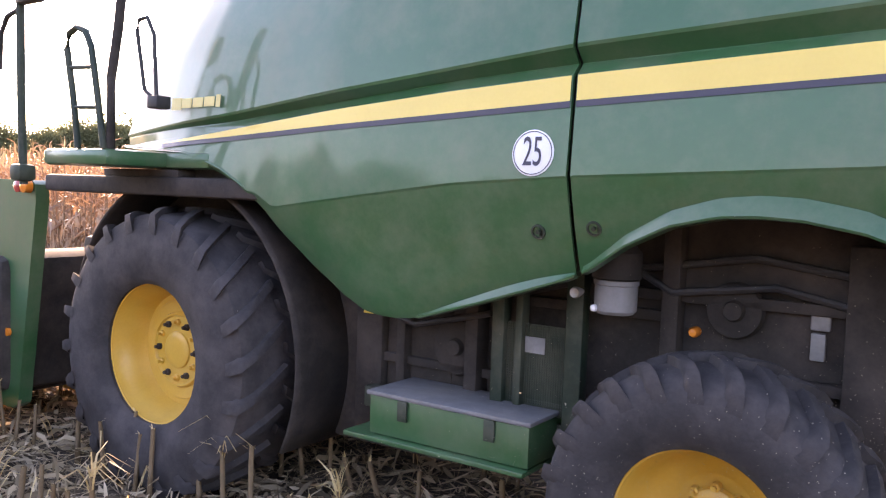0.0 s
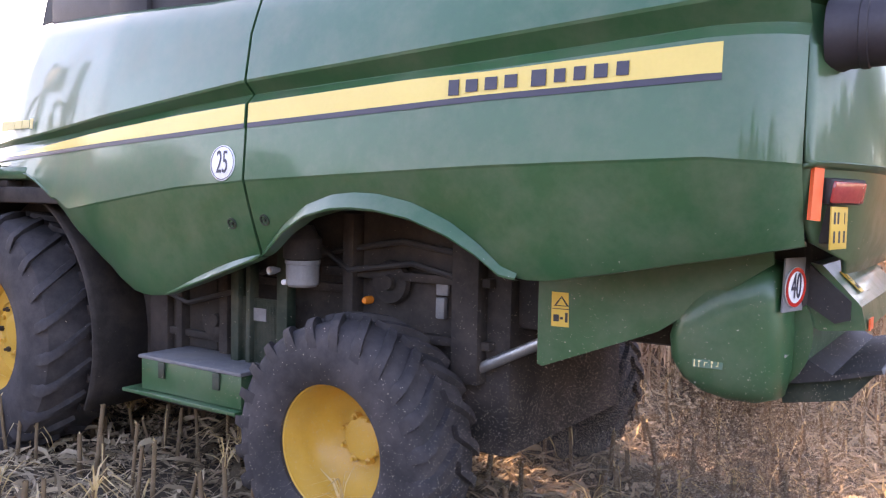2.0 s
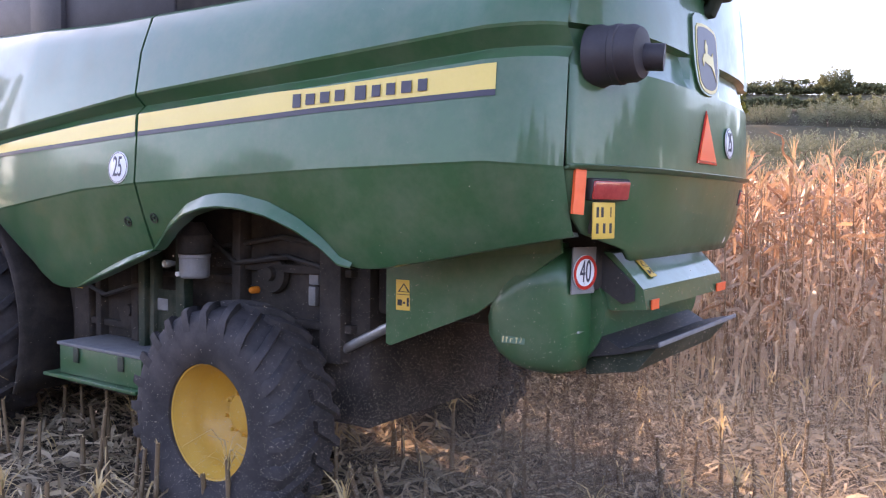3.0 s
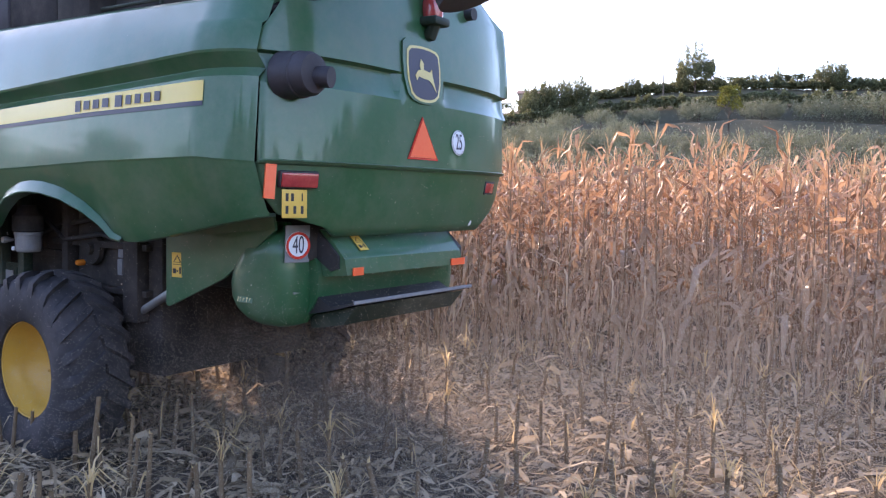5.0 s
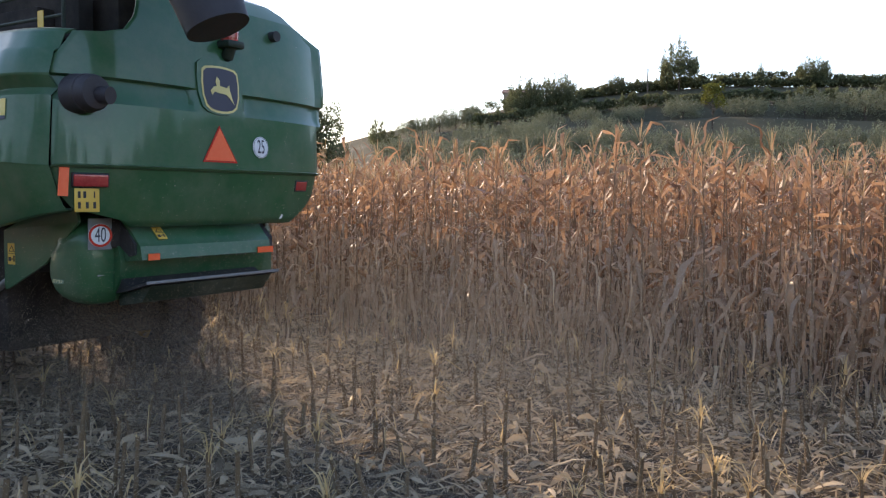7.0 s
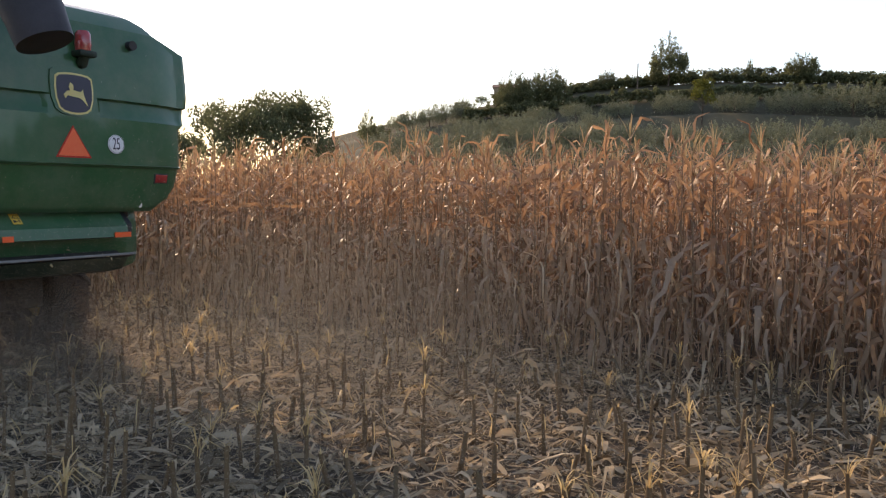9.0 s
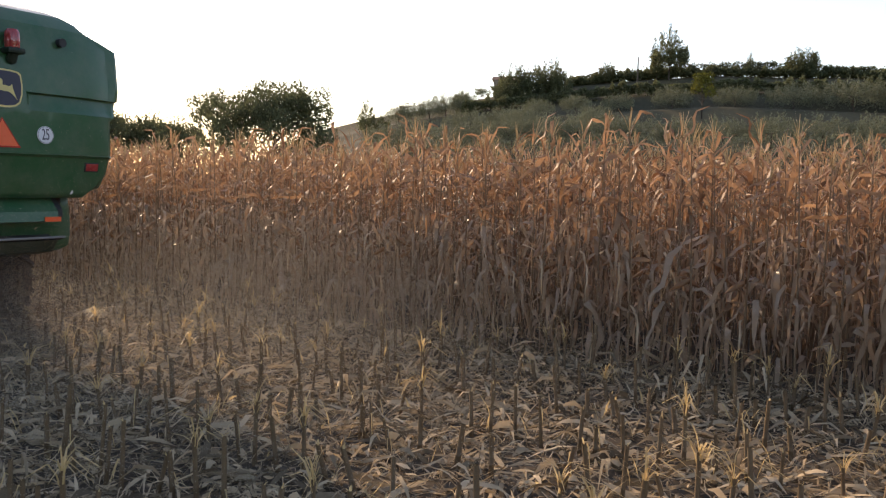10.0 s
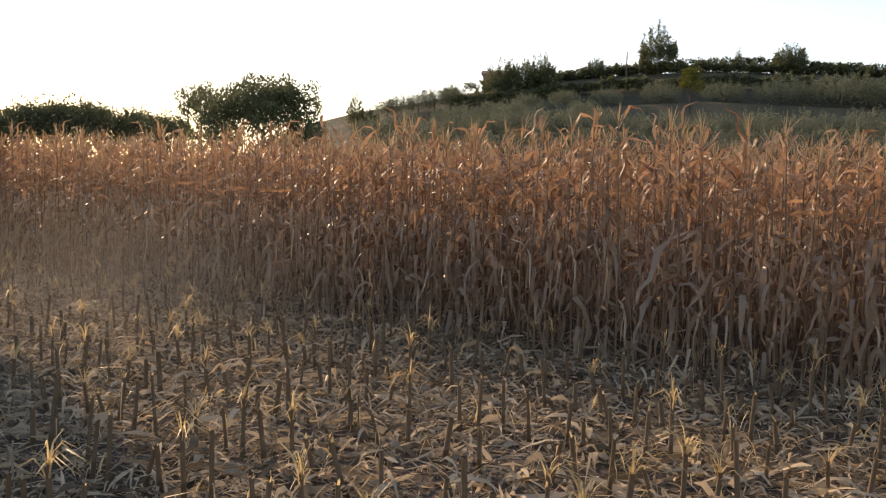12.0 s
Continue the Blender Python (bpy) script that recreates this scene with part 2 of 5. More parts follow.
def build_ground():
    az = [i * 1.0 for i in range(360)]
    rs = [0.0, 3, 6, 9, 12, 16, 22, 30, 40, 50, 56] + [60 + 2.5 * i for i in range(33)] + [150, 170, 220, 300, 450, 700, 1200, 2400]
    verts, faces = [(0.0, 0.0, 0.0)], []
    for r in rs[1:]:
        for a in az:
            x, y = r * math.cos(radians(a)), r * math.sin(radians(a))
            z = ground_z(x, y)
            if r > 56:
                z += 0.25 * noise.noise((x * 0.08, y * 0.08, 0)) * min(1, (r - 56) / 10)
            else:
                z += 0.03 * noise.noise((x * 0.9, y * 0.9, 3))
            verts.append((x, y, z))
    n = len(az)
    tris = [(0, 1 + k, 1 + (k + 1) % n) for k in range(n)]
    for i in range(len(rs) - 2):
        for k in range(n):
            a, b = 1 + i * n + k, 1 + i * n + (k + 1) % n
            tris += [(a, a + n, b + n), (a, b + n, b)]
    me = np_mesh("ground", verts, tris, True)
    me.materials.append(SOIL)
    me.materials.append(HILL)
    idx = np.zeros(len(me.polygons), np.int32)
    cen = np.zeros(len(me.polygons) * 3, np.float32)
    me.polygons.foreach_get("center", cen)
    cen = cen.reshape(-1, 3)
    idx[np.hypot(cen[:, 0], cen[:, 1]) > 46] = 1
    me.polygons.foreach_set("material_index", idx)
    tagged(new("ground", me), "bare brown field soil strewn with chaff, rising to a terraced grass hill", "ground", kind="structure")


build_ground()

# ================= strips: leaves, straw =================
def strip(path, widths, side):
    """Verts and quads of a thin blade along a path."""
    v, q = [], []
    for p, w, s in zip(path, widths, side):
        v += [p + s * w / 2, p - s * w / 2]
    for i in range(len(path) - 1):
        q.append((2 * i, 2 * i + 1, 2 * i + 3, 2 * i + 2))
    return np.array(v), np.array(q)


def join(items):
    vs, qs, n = [], [], 0
    for v, q in items:
        vs.append(v)
        qs.append(q + n)
        n += len(v)
    return np.concatenate(vs), np.concatenate(qs)


def rod(path, radii, segs=5):
    v, q = [], []
    for p, r in zip(path, radii):
        for k in range(segs):
            v.append((p[0] + math.cos(k / segs * math.tau) * r, p[1] + math.sin(k / segs * math.tau) * r, p[2]))
    for i in range(len(path) - 1):
        for k in range(segs):
            a, b = i * segs + k, i * segs + (k + 1) % segs
            q.append((a, b, b + segs, a + segs))
    return np.array(v), np.array(q)


def corn_leaf(rnd, z, length, az, width, hang=0.0, upper=0.0):
    """A dried, half rolled-up blade that leaves the stem, breaks over and hangs raggedly; the top ones stand up."""
    p = np.array([0.0, 0.0, z])
    pitch = rnd.uniform(0.3, 1.1) - 0.2 * hang + 0.35 * upper
    fold = rnd.randint(1, 2) if hang > 0.3 else rnd.randint(2, 6)
    n = 8
    path, widths, sides = [], [], []
    tw, roll = rnd.uniform(-0.45, 0.45), rnd.uniform(-1.2, 1.2)
    rolled = rnd.uniform(0.5, 1.0)
    for i in range(n):
        d = np.array([math.cos(az), math.sin(az), 0.0])
        path.append(p.copy())
        t = i / (n - 1)
        widths.append(width * rolled * (0.5 + 0.8 * math.sin(math.pi * min(1, 0.15 + 0.8 * t))) * (1 - t ** 4 * 0.9) * rnd.uniform(0.5, 1.25))
        up = np.array([-d[0] * math.sin(pitch), -d[1] * math.sin(pitch), math.cos(pitch)])
        sides.append(np.array([-d[1], d[0], 0]) * math.cos(roll) + up * math.sin(roll))
        step = length / (n - 1) * (0.6 if i <= fold and hang > 0.3 else 1.0)
        p = p + (d * math.cos(pitch) + np.array([0, 0, math.sin(pitch)])) * step
        if p[2] < 0.03:
            p[2] = 0.03
        if i == fold:
            pitch -= rnd.uniform(1.2, 2.4) * (1 - 0.45 * upper)
        pitch += (-1.4 - 0.1 * hang - pitch) * (0.3 + 0.35 * hang if i > fold else 0.06) * (1 - 0.5 * upper) + rnd.gauss(0, 0.25)
        az += rnd.gauss(0, 0.3)
        roll += tw + rnd.gauss(0, 0.18)
    return strip(path, widths, sides)


def corn_plant(seed):
    """Arrays for one ripe corn plant: stem, blades with husk, tassel."""
    rnd = random.Random(seed)
    h = rnd.uniform(1.98, 2.36)
    lean = np.array([rnd.gauss(0, 0.05), rnd.gauss(0, 0.05), 0])
    pts = [lean * (t * t) + np.array([0, 0, h * t]) for t in (0, 0.3, 0.6, 1.0)]
    stem = rod(pts, (0.014, 0.012, 0.009, 0.005), 5)
    leaves = []
    n = rnd.randint(16, 19)
    az = rnd.uniform(0, 6.28)
    for i in range(n):
        t = 0.12 + 0.86 * (i / (n - 1)) ** 0.9
        az += math.pi + rnd.uniform(-0.7, 0.7)
        hang = min(1.0, max(0.0, (0.8 - t) / 0.35)) * rnd.uniform(0.5, 1)
        lf = corn_leaf(rnd, h * t, rnd.uniform(0.55, 1.05) * (1.0 if t < 0.6 else 0.75 if t < 0.85 else 0.5), az, rnd.uniform(0.036, 0.068) * (1.0 if t < 0.65 else 0.75), hang, min(1.0, max(0.0, (t - 0.7) / 0.2)))
        leaves.append((lf[0] + lean * (t * t), lf[1]))
    ez, ea = h * rnd.uniform(0.42, 0.55), rnd.uniform(0, 6.28)      # the husk of the ear
    d = np.array([math.cos(ea), math.sin(ea), -0.6])
    v, q = rod([np.array([0.0, 0.0, t]) for t in (0, 0.05, 0.14, 0.22)], (0.012, 0.03, 0.026, 0.006), 5)
    zax = d / np.linalg.norm(d)
    xax = np.cross(zax, (0, 0, 1.0))
    xax /= np.linalg.norm(xax)
    yax = np.cross(zax, xax)
    leaves.append((v @ np.array([xax, yax, zax]) + np.array([0.02 * d[0], 0.02 * d[1], ez]), q))
    blades = leaves
    tas = []
    top = pts[-1]
    for k in range(6):
        a = rnd.uniform(0, 6.28)
        out = 0.03 if k == 0 else rnd.uniform(0.03, 0.15)
        L = rnd.uniform(0.10, 0.27)
        pa = [top, top + np.array([math.cos(a) * out * 0.6, math.sin(a) * out * 0.6, L * 0.6]), top + np.array([math.cos(a) * out * 1.3, math.sin(a) * out * 1.3, L])]
        sd_ = np.array([-math.sin(a), math.cos(a), 0])
        tas.append(strip(pa, (0.007, 0.009, 0.004), [sd_] * 3))
    half = int(n * 0.58)
    return stem, join(leaves[half:]), join(tas), join(leaves[:half]), blades, half


PLANTS = [corn_plant(100 + i) for i in range(16)]
CORN_EDGE = -8.45
ROW = 0.75


def placed(template, x, y, a, s):
    c, sn = math.cos(a) * s, math.sin(a) * s
    v = template[0]
    return np.stack([v[:, 0] * c - v[:, 1] * sn + x, v[:, 0] * sn + v[:, 1] * c + y, v[:, 2] * s], 1), template[1]


def corn_field():
    rnd = random.Random(5)
    stems, blades, tassels, low = [], [], [], []
    near = []
    for row in range(12):
        y = CORN_EDGE - row * ROW
        x = -6.0
        while x < 44:
            x += rnd.uniform(0.12, 0.2) * (1 if row < 5 else 1.6)
            p = (rnd.randrange(16), x, y + rnd.gauss(0, 0.05), rnd.uniform(0, 6.28), rnd.uniform(0.93, 1.06))
            if row == 0 and -0.5 < x < 13:
                near.append(p)
                continue
            for out, tpl in zip((stems, blades, tassels, low), PLANTS[p[0]][:4]):
                out.append(placed(tpl, *p[1:]))
    stand = new("corn_field", None)
    tagged(stand, "dense field of ripe dry brown corn beyond its front row", "corn field", kind="stuff")
    for nm, data, mat in (("stems", stems, STALK), ("blades", blades, CORN), ("tassels", tassels, TASSEL), ("lower_blades", low, CORN_LOW)):
        v, q = join(data)
        me = np_mesh(nm, v, q, True)
        me.materials.append(mat)
        ob = new(nm, me)
        ob.parent = stand
        tagged(ob, kind="stuff")
    # the front row: plants that can be told apart
    meshes = []
    for stem, leaf, tas, low_, blades, half in PLANTS:
        trio = []
        for nm, (v, q), mat in (("stem", stem, STALK), ("tassel", tas, TASSEL), *((("leaf" if i < len(blades) - 1 else "ear_husk"), b, CORN if i >= half else CORN_LOW) for i, b in enumerate(blades))):
            me = np_mesh(nm, v, q, True)
            me.materials.append(mat)
            trio.append(me)
        rs = random.Random(500 + len(meshes))
        for _ in range(rs.choice((0, 1, 1, 2))):          # a long pale sheath that hangs loose and curls
            z, aa, L = rs.uniform(0.5, 1.5), rs.uniform(0, 6.28), rs.uniform(0.4, 1.0)
            q_, bend, path, sides = np.array([0.0, 0.0, z]), rs.uniform(-0.6, 1.2), [], []
            for i in range(9):
                path.append(q_.copy())
                sides.append(np.array([-math.sin(aa), math.cos(aa), 0.3 * math.sin(i * 1.3)]))
                q_ = q_ + np.array([math.cos(aa) * math.cos(bend), math.sin(aa) * math.cos(bend), math.sin(bend)]) * L / 8
                q_[2] = max(0.05, q_[2])
                bend += rs.gauss(-0.28, 0.3)
                aa += rs.gauss(0, 0.25)
            w_ = rs.uniform(0.014, 0.03)
            me = np_mesh("loose_sheath", *strip(path, [w_ * f for f in (0.7, 1, 1, 0.8, 0.9, 0.7, 0.6, 0.4, 0.15)], sides), True)
            me.materials.append(STRAND)
            trio.append(me)
        meshes.append(trio)
    for k, x, y, a, s in near:
        e = new("corn_plant", meshes[k][0])
        e.matrix_basis = Matrix.Translation((x, y, 0)) @ Matrix.Rotation(a, 4, "Z") @ Matrix.Scale(s, 4)
        for me in meshes[k][1:]:
            new(me.name.split(".")[0], me).parent = e
        tagged(e, "tall dry corn plant with hanging brown leaves and pale tassel", "corn plant", "front row of standing corn")


corn_field()

# ================= stubble and litter =================
def stub_arrays(seed):
    rnd = random.Random(seed)
    h = rnd.uniform(0.22, 0.5)
    lean = np.array([rnd.gauss(0, 0.04), rnd.gauss(0, 0.04), 0])
    pts = [lean * t + np.array([0, 0, h * t]) for t in (-0.05, 0.3, 0.32, 0.34, 0.7, 1.0)]
    r = rnd.uniform(0.012, 0.020)
    stem = rod(pts, (r * 1.3, r, r * 1.25, r, r * 0.95, r * 0.9), 7)
    fr = []
    kind = rnd.random()
    n = rnd.randint(12, 18) if kind > 0.76 else rnd.randint(3, 6) if kind > 0.5 else 2
    for k in range(n):
        a = rnd.uniform(0, 6.28)
        d = np.array([math.cos(a), math.sin(a), 0])
        if kind > 0.76:              # a torn tuft of old sheath, fanning up and out
            L, z = rnd.uniform(0.09, 0.26), h * rnd.uniform(0.7, 1.0)
            lean_ = rnd.uniform(0.0, 0.55) if k % 4 else rnd.uniform(0.5, 1.0)
            base = lean * (z / h) + np.array([0, 0, z])
            p = [base, base + d * L * 0.3 * lean_ + np.array([0, 0, L * 0.45]), base + d * L * 0.75 * lean_ + np.array([0, 0, L * 0.7]), base + d * L * (0.6 + lean_) + np.array([0, 0, L * rnd.uniform(0.2, 0.9)])]
        elif rnd.random() < 0.4:      # splinter at the cut
            base = pts[-1] * 0.93
            L = rnd.uniform(0.02, 0.06)
            p = [base, base + d * 0.006 + np.array([0, 0, L * 0.5]), base + d * 0.012 + np.array([0, 0, L * 0.8]), base + d * rnd.uniform(0.01, 0.04) + np.array([0, 0, L])]
        else:                         # a sheath hanging from the stem
            z = rnd.uniform(0.3, 0.9) * h
            base = lean * (z / h) + np.array([0, 0, z])
            L = rnd.uniform(0.08, 0.25)
            p = [base, base + d * L * 0.3 + np.array([0, 0, 0.03]), base + d * L * 0.6 + np.array([0, 0, -L * 0.25]), base + d * L * 0.8 + np.array([0, 0, max(0.02 - z, -L * 0.9)])]
        w = rnd.uniform(0.005, 0.014)
        s0 = np.array([-d[1], d[0], rnd.uniform(-0.4, 0.4)])
        fr.append(strip(p, (w * 0.8, w, w * 0.8, w * 0.2), [s0, s0, s0 + d * 0.5, s0 + d]))
    return stem, join(fr)


def stubble():
    rnd = random.Random(9)
    tpl = [stub_arrays(300 + i) for i in range(24)]
    meshes = []
    for st, fr in tpl:
        pair = []
        for nm, (v, q), mat in (("stem", st, STUB), ("shreds", fr, FRAY)):
            me = np_mesh(nm, v, q, True)
            me.materials.append(mat)
            pair.append(me)
        meshes.append(pair)
    stems, shreds = [], []
    count = 0
    for row in range(1, 20):
        y = CORN_EDGE + row * ROW
        x = -9.0
        while x < 30:
            x += rnd.uniform(0.13, 0.27)
            if rnd.random() < 0.12:
                continue
            k, yy, a, s = rnd.randrange(24), y + rnd.gauss(0, 0.05), rnd.uniform(0, 6.28), rnd.uniform(0.85, 1.15)
            if -8.0 < yy < -2.2 and 0.3 < x < 7.5 and count < 300 and math.hypot(x, yy) < 9.5:
                count += 1
                e = new("corn_stub", meshes[k][0])
                e.matrix_basis = Matrix.Translation((x, yy, 0)) @ Matrix.Rotation(a, 4, "Z") @ Matrix.Scale(s, 4)
                tagged(new("husk_shred", meshes[k][1]), kind="stuff").parent = e
                tagged(e, "short cut corn stem with frayed straw-coloured top", "corn stubble", "rows of corn stubble")
                continue
            stems.append(placed(tpl[k][0], x, yy, a, s))
            shreds.append(placed(tpl[k][1], x, yy, a, s))
    far = tagged(new("corn_stubble"), "rows of short cut dry corn stems", "corn stubble", kind="stuff")
    for nm, data, mat in (("stems", stems, STUB), ("shreds", shreds, FRAY)):
        v, q = join(data)
        me = np_mesh(nm, v, q, True)
        me.materials.append(mat)
        ob = new(nm, me)
        ob.parent = far
        tagged(ob, kind="stuff")


stubble()


def litter(name, count, seed, x0, x1, y0, y1, long, wide):
    """Shredded husks and leaves lying over one another."""
    rnd = np.random.default_rng(seed)
    n = count
    lift = 0.9 if long > 0.7 else 0.36 if wide > 0.07 else 0.28
    x, y = rnd.uniform(x0, x1, n), rnd.uniform(y0, y1, n)
    L, Wd = rnd.uniform(0.3, 1, n) ** 2 * long, rnd.uniform(0.25, 1, n) ** 2 * wide
    az, tilt, z = rnd.uniform(0, 6.283, n), rnd.normal(0, lift, n), rnd.uniform(0.0, 0.05, n)
    curl, roll = rnd.normal(0, 0.8, n), rnd.normal(0, 0.9, n)
    v = np.zeros((n, 8, 3))
    for i, t in enumerate((-0.5, -0.17, 0.17, 0.5)):
        cx = L * t
        cz = z + cx * np.sin(tilt) + curl * L * (0.25 - t * t) + 0.012
        side = np.array((0.2, 0.9, 0.8, 0.08))[i] * Wd / 2
        for s, j in ((1, 0), (-1, 1)):
            lx, ly = cx * np.cos(tilt), s * side * np.cos(roll)
            v[:, i * 2 + j, 0] = x + lx * np.cos(az) - ly * np.sin(az)
            v[:, i * 2 + j, 1] = y + lx * np.sin(az) + ly * np.cos(az)
            v[:, i * 2 + j, 2] = np.maximum(0.004, cz + s * side * np.sin(roll))
    q = np.array([(0, 1, 3, 2), (2, 3, 5, 4), (4, 5, 7, 6)])
    faces = (q[None] + (np.arange(n) * 8)[:, None, None]).reshape(-1, 4)
    me = np_mesh(name, v.reshape(-1, 3), faces, True)
    me.materials.append(LITTER)
    return tagged(new(name, me), "loose pale corn husks and shredded leaves on the soil", "crop litter", kind="stuff")


litter("husk_litter", 9000, 3, -1, 9, -8.4, -1.0, 0.30, 0.036)
litter("husk_litter", 18000, 4, 3, 24, -9.6, 1.0, 0.36, 0.045)
litter("straw_litter", 11000, 7, -1, 12, -9.4, -1.0, 0.22, 0.014)
litter("broad_husk_litter", 19000, 12, -1, 14, -8.3, -1.5, 0.40, 0.062)
litter("broken_leaf_litter", 2600, 18, -1, 22, -8.9, -7.2, 0.75, 0.06)
litter("husk_litter", 6000, 15, -9, 6, -8.5, 7.0, 0.34, 0.045)
litter("husk_litter", 5000, 16, 6, 24, -1.5, 7.0, 0.34, 0.045)

# ================= the harvester =================
harvester = new("combine_harvester")
harvester.matrix_basis = pose(OX, MID_Y, 0)
tagged(harvester, "large dusty green combine harvester with yellow wheels and side stripe", "combine harvester")
WHEELS = []


def hpart(name, bm, material, parent=None, label="", smooth_angle=40, solid=0.0):
    """A part of the harvester, drawn in metres from the place where its drive starts."""
    if parent is None:
        bmesh.ops.translate(bm, vec=(-OX, 0, 0), verts=bm.verts)
        return part(name, bm, material, harvester, label, smooth_angle, solid)
    off = Vector((OX, 0, 0))
    bmesh.ops.translate(bm, vec=-off, verts=bm.verts)
    return part(name, bm, material, parent, label, smooth_angle, solid)


SIDE_Y = [(-1.32, 1.285), (-1.29, 1.335), (-1.24, 1.38), (-1.15, 1.43), (-1.0, 1.465), (0, 1.46), (1.5, 1.43), (3, 1.38), (4.2, 1.30), (4.5, 1.25), (4.75, 1.20), (5.0, 1.14)]
LOW = [(-1.36, 1.80), (-1.12, 1.75), (-0.58, 1.645), (-0.28, 1.592), (-0.17, 1.588), (-0.06, 1.605), (0.06, 1.69), (0.2, 1.775), (0.4, 1.85), (0.6, 1.885), (0.75, 1.893), (0.9, 1.885),
       (1.1, 1.84), (1.3, 1.745), (1.47, 1.63), (1.585, 1.58), (2.02, 1.434), (2.32, 1.341), (2.45, 1.305), (2.57, 1.294), (2.68, 1.297), (2.77, 1.312), (2.93, 1.383), (3.1, 1.49), (3.3, 1.664),
       (3.49, 1.831), (3.65, 1.925), (3.81, 1.998), (4.0, 2.055), (4.2, 2.097), (4.71, 2.119), (5.0, 2.14)]
CREASE = [(-1.36, 2.085), (-1.0, 2.11), (0, 2.085), (1.5, 2.02), (2.12, 1.978), (2.64, 1.913), (3.35, 1.82), (3.5, 1.9)]
GROOVE_TOP = [(-1.36, 2.71), (-1.0, 2.70), (0, 2.645), (1.57, 2.56), (2.16, 2.505), (2.87, 2.44), (3.79, 2.344), (5.0, 2.242)]
GROOVE_LOW = [(-1.36, 2.622), (-1.0, 2.614), (0, 2.562), (1.57, 2.495), (2.16, 2.458), (2.88, 2.393), (3.81, 2.302), (5.0, 2.232)]
STRIPE_TOP = [(-1.05, 2.551), (0, 2.51), (0.39, 2.505), (1.57, 2.447), (2.15, 2.41), (2.864, 2.351), (3.785, 2.256), (4.43, 2.191)]
STRIPE_LOW = [(-1.05, 2.435), (0, 2.408), (1.57, 2.341), (2.15, 2.31), (2.861, 2.273), (3.784, 2.22), (4.43, 2.187)]
TOP_EDGE = [(-1.36, 3.05), (0, 3.08), (2.0, 3.10), (3.85, 3.18), (5.0, 3.22)]


def side_section(x):
    """The side's outline at x, from the top edge down: (z, y) pairs."""
    y, zb, zc = lerp(x, SIDE_Y), lerp(x, LOW), lerp(x, CREASE)
    g1, g2, zt = lerp(x, GROOVE_TOP), lerp(x, GROOVE_LOW), lerp(x, TOP_EDGE)
    d = min(1.0, max(0.0, (4.8 - x) / 1.8)) if x > 0 else 1.0
    zc = max(zc, zb + 0.02)
    out = [(zt, y - 0.20), (zt - 0.012, y - 0.155), (zt - 0.04, y - 0.115), (zt - 0.15, y - 0.072), ((zt + g1) / 2, y - 0.03), (g1 + 0.015, y + 0.012), (g1, y + 0.008),
           (g2 + 0.008, y - 0.055 * d), (g2, y - 0.05 * d), (g2 - 0.045, y - 0.004)]
    z0, tuck = g2 - 0.045, 0.13 * min(1, (zc - zb) / 0.4)
    for k in range(1, 4):
        out.append((z0 + (zc + 0.012 - z0) * k / 3, y - 0.004 + 0.03 * k / 3))
    out.append((zc, y + 0.02))
    for k in range(1, 5):
        t = k / 4
        out.append((zc + (zb + 0.03 - zc) * t, y + 0.02 - tuck * (0.8 * t + 0.2 * t * t)))
    out.append((zb, y - tuck))
    out.append((zb - 0.004, y - tuck - 0.05))
    return out


def side_y(x, z):
    sec = side_section(x)
    return float(np.interp(z, [p[0] for p in sec][::-1], [p[1] for p in sec][::-1]))


def front_x(z):
    """The slanting front edge of the side panel."""
    return lerp(z, [(2.0, 4.97), (2.25, 4.95), (2.58, 4.82), (2.87, 4.66), (3.1, 4.48), (3.25, 4.4)])


def side_panel(sign, x0, x1, n):
    bm = bmesh.new()
    rows = []
    for i in range(n + 1):
        x = x0 + (x1 - x0) * i / n
        row = []
        for z, y in side_section(x):
            xx = x
            if x1 > 3 and x > 2.0:
                xx = 2.0 + (x - 2.0) * (front_x(z) - 2.0) / (5.0 - 2.0)
            row.append((xx, sign * y, z))
        rows.append(row)
    vs = sheet(bm, rows)
    keen = {5, 6, 7, 8, 9, 12, 13, len(vs[0]) - 2}        # lines that stay sharp: groove, crease, lower edge
    for A, B in zip(vs, vs[1:]):
        for i in keen:
            bm.edges.get((A[i], B[i])).smooth = False
    for e in bm.edges:
        if e.is_boundary:
            e.smooth = False
    return bm


def arch_trim(sign, x0, x1, w0, w1):
    """The paler rolled lip along the lower edge of a panel."""
    bm = bmesh.new()
    rows = []
    n = 40
    for i in range(n + 1):
        x = x0 + (x1 - x0) * i / n
        t = i / n
        w = (w0 + (w1 - w0) * t) * (0.12 + 0.88 * math.sin(math.pi * min(1, max(0, 0.02 + t * 0.9))) ** 0.7)
        zb = lerp(x, LOW)
        y = side_y(x, zb + 0.01)
        b = 0.7 * w + 0.012
        rows.append([(x, sign * (y - 0.03), zb - 0.012), (x, sign * (y + b * 0.9), zb - 0.006), (x, sign * (y + b), zb + 0.004), (x, sign * (side_y(x, zb + w * 0.6) + b * 0.5), zb + w * 0.6), (x, sign * (side_y(x, zb + w) + 0.003), zb + w)])
    sheet(bm, rows)
    return bm


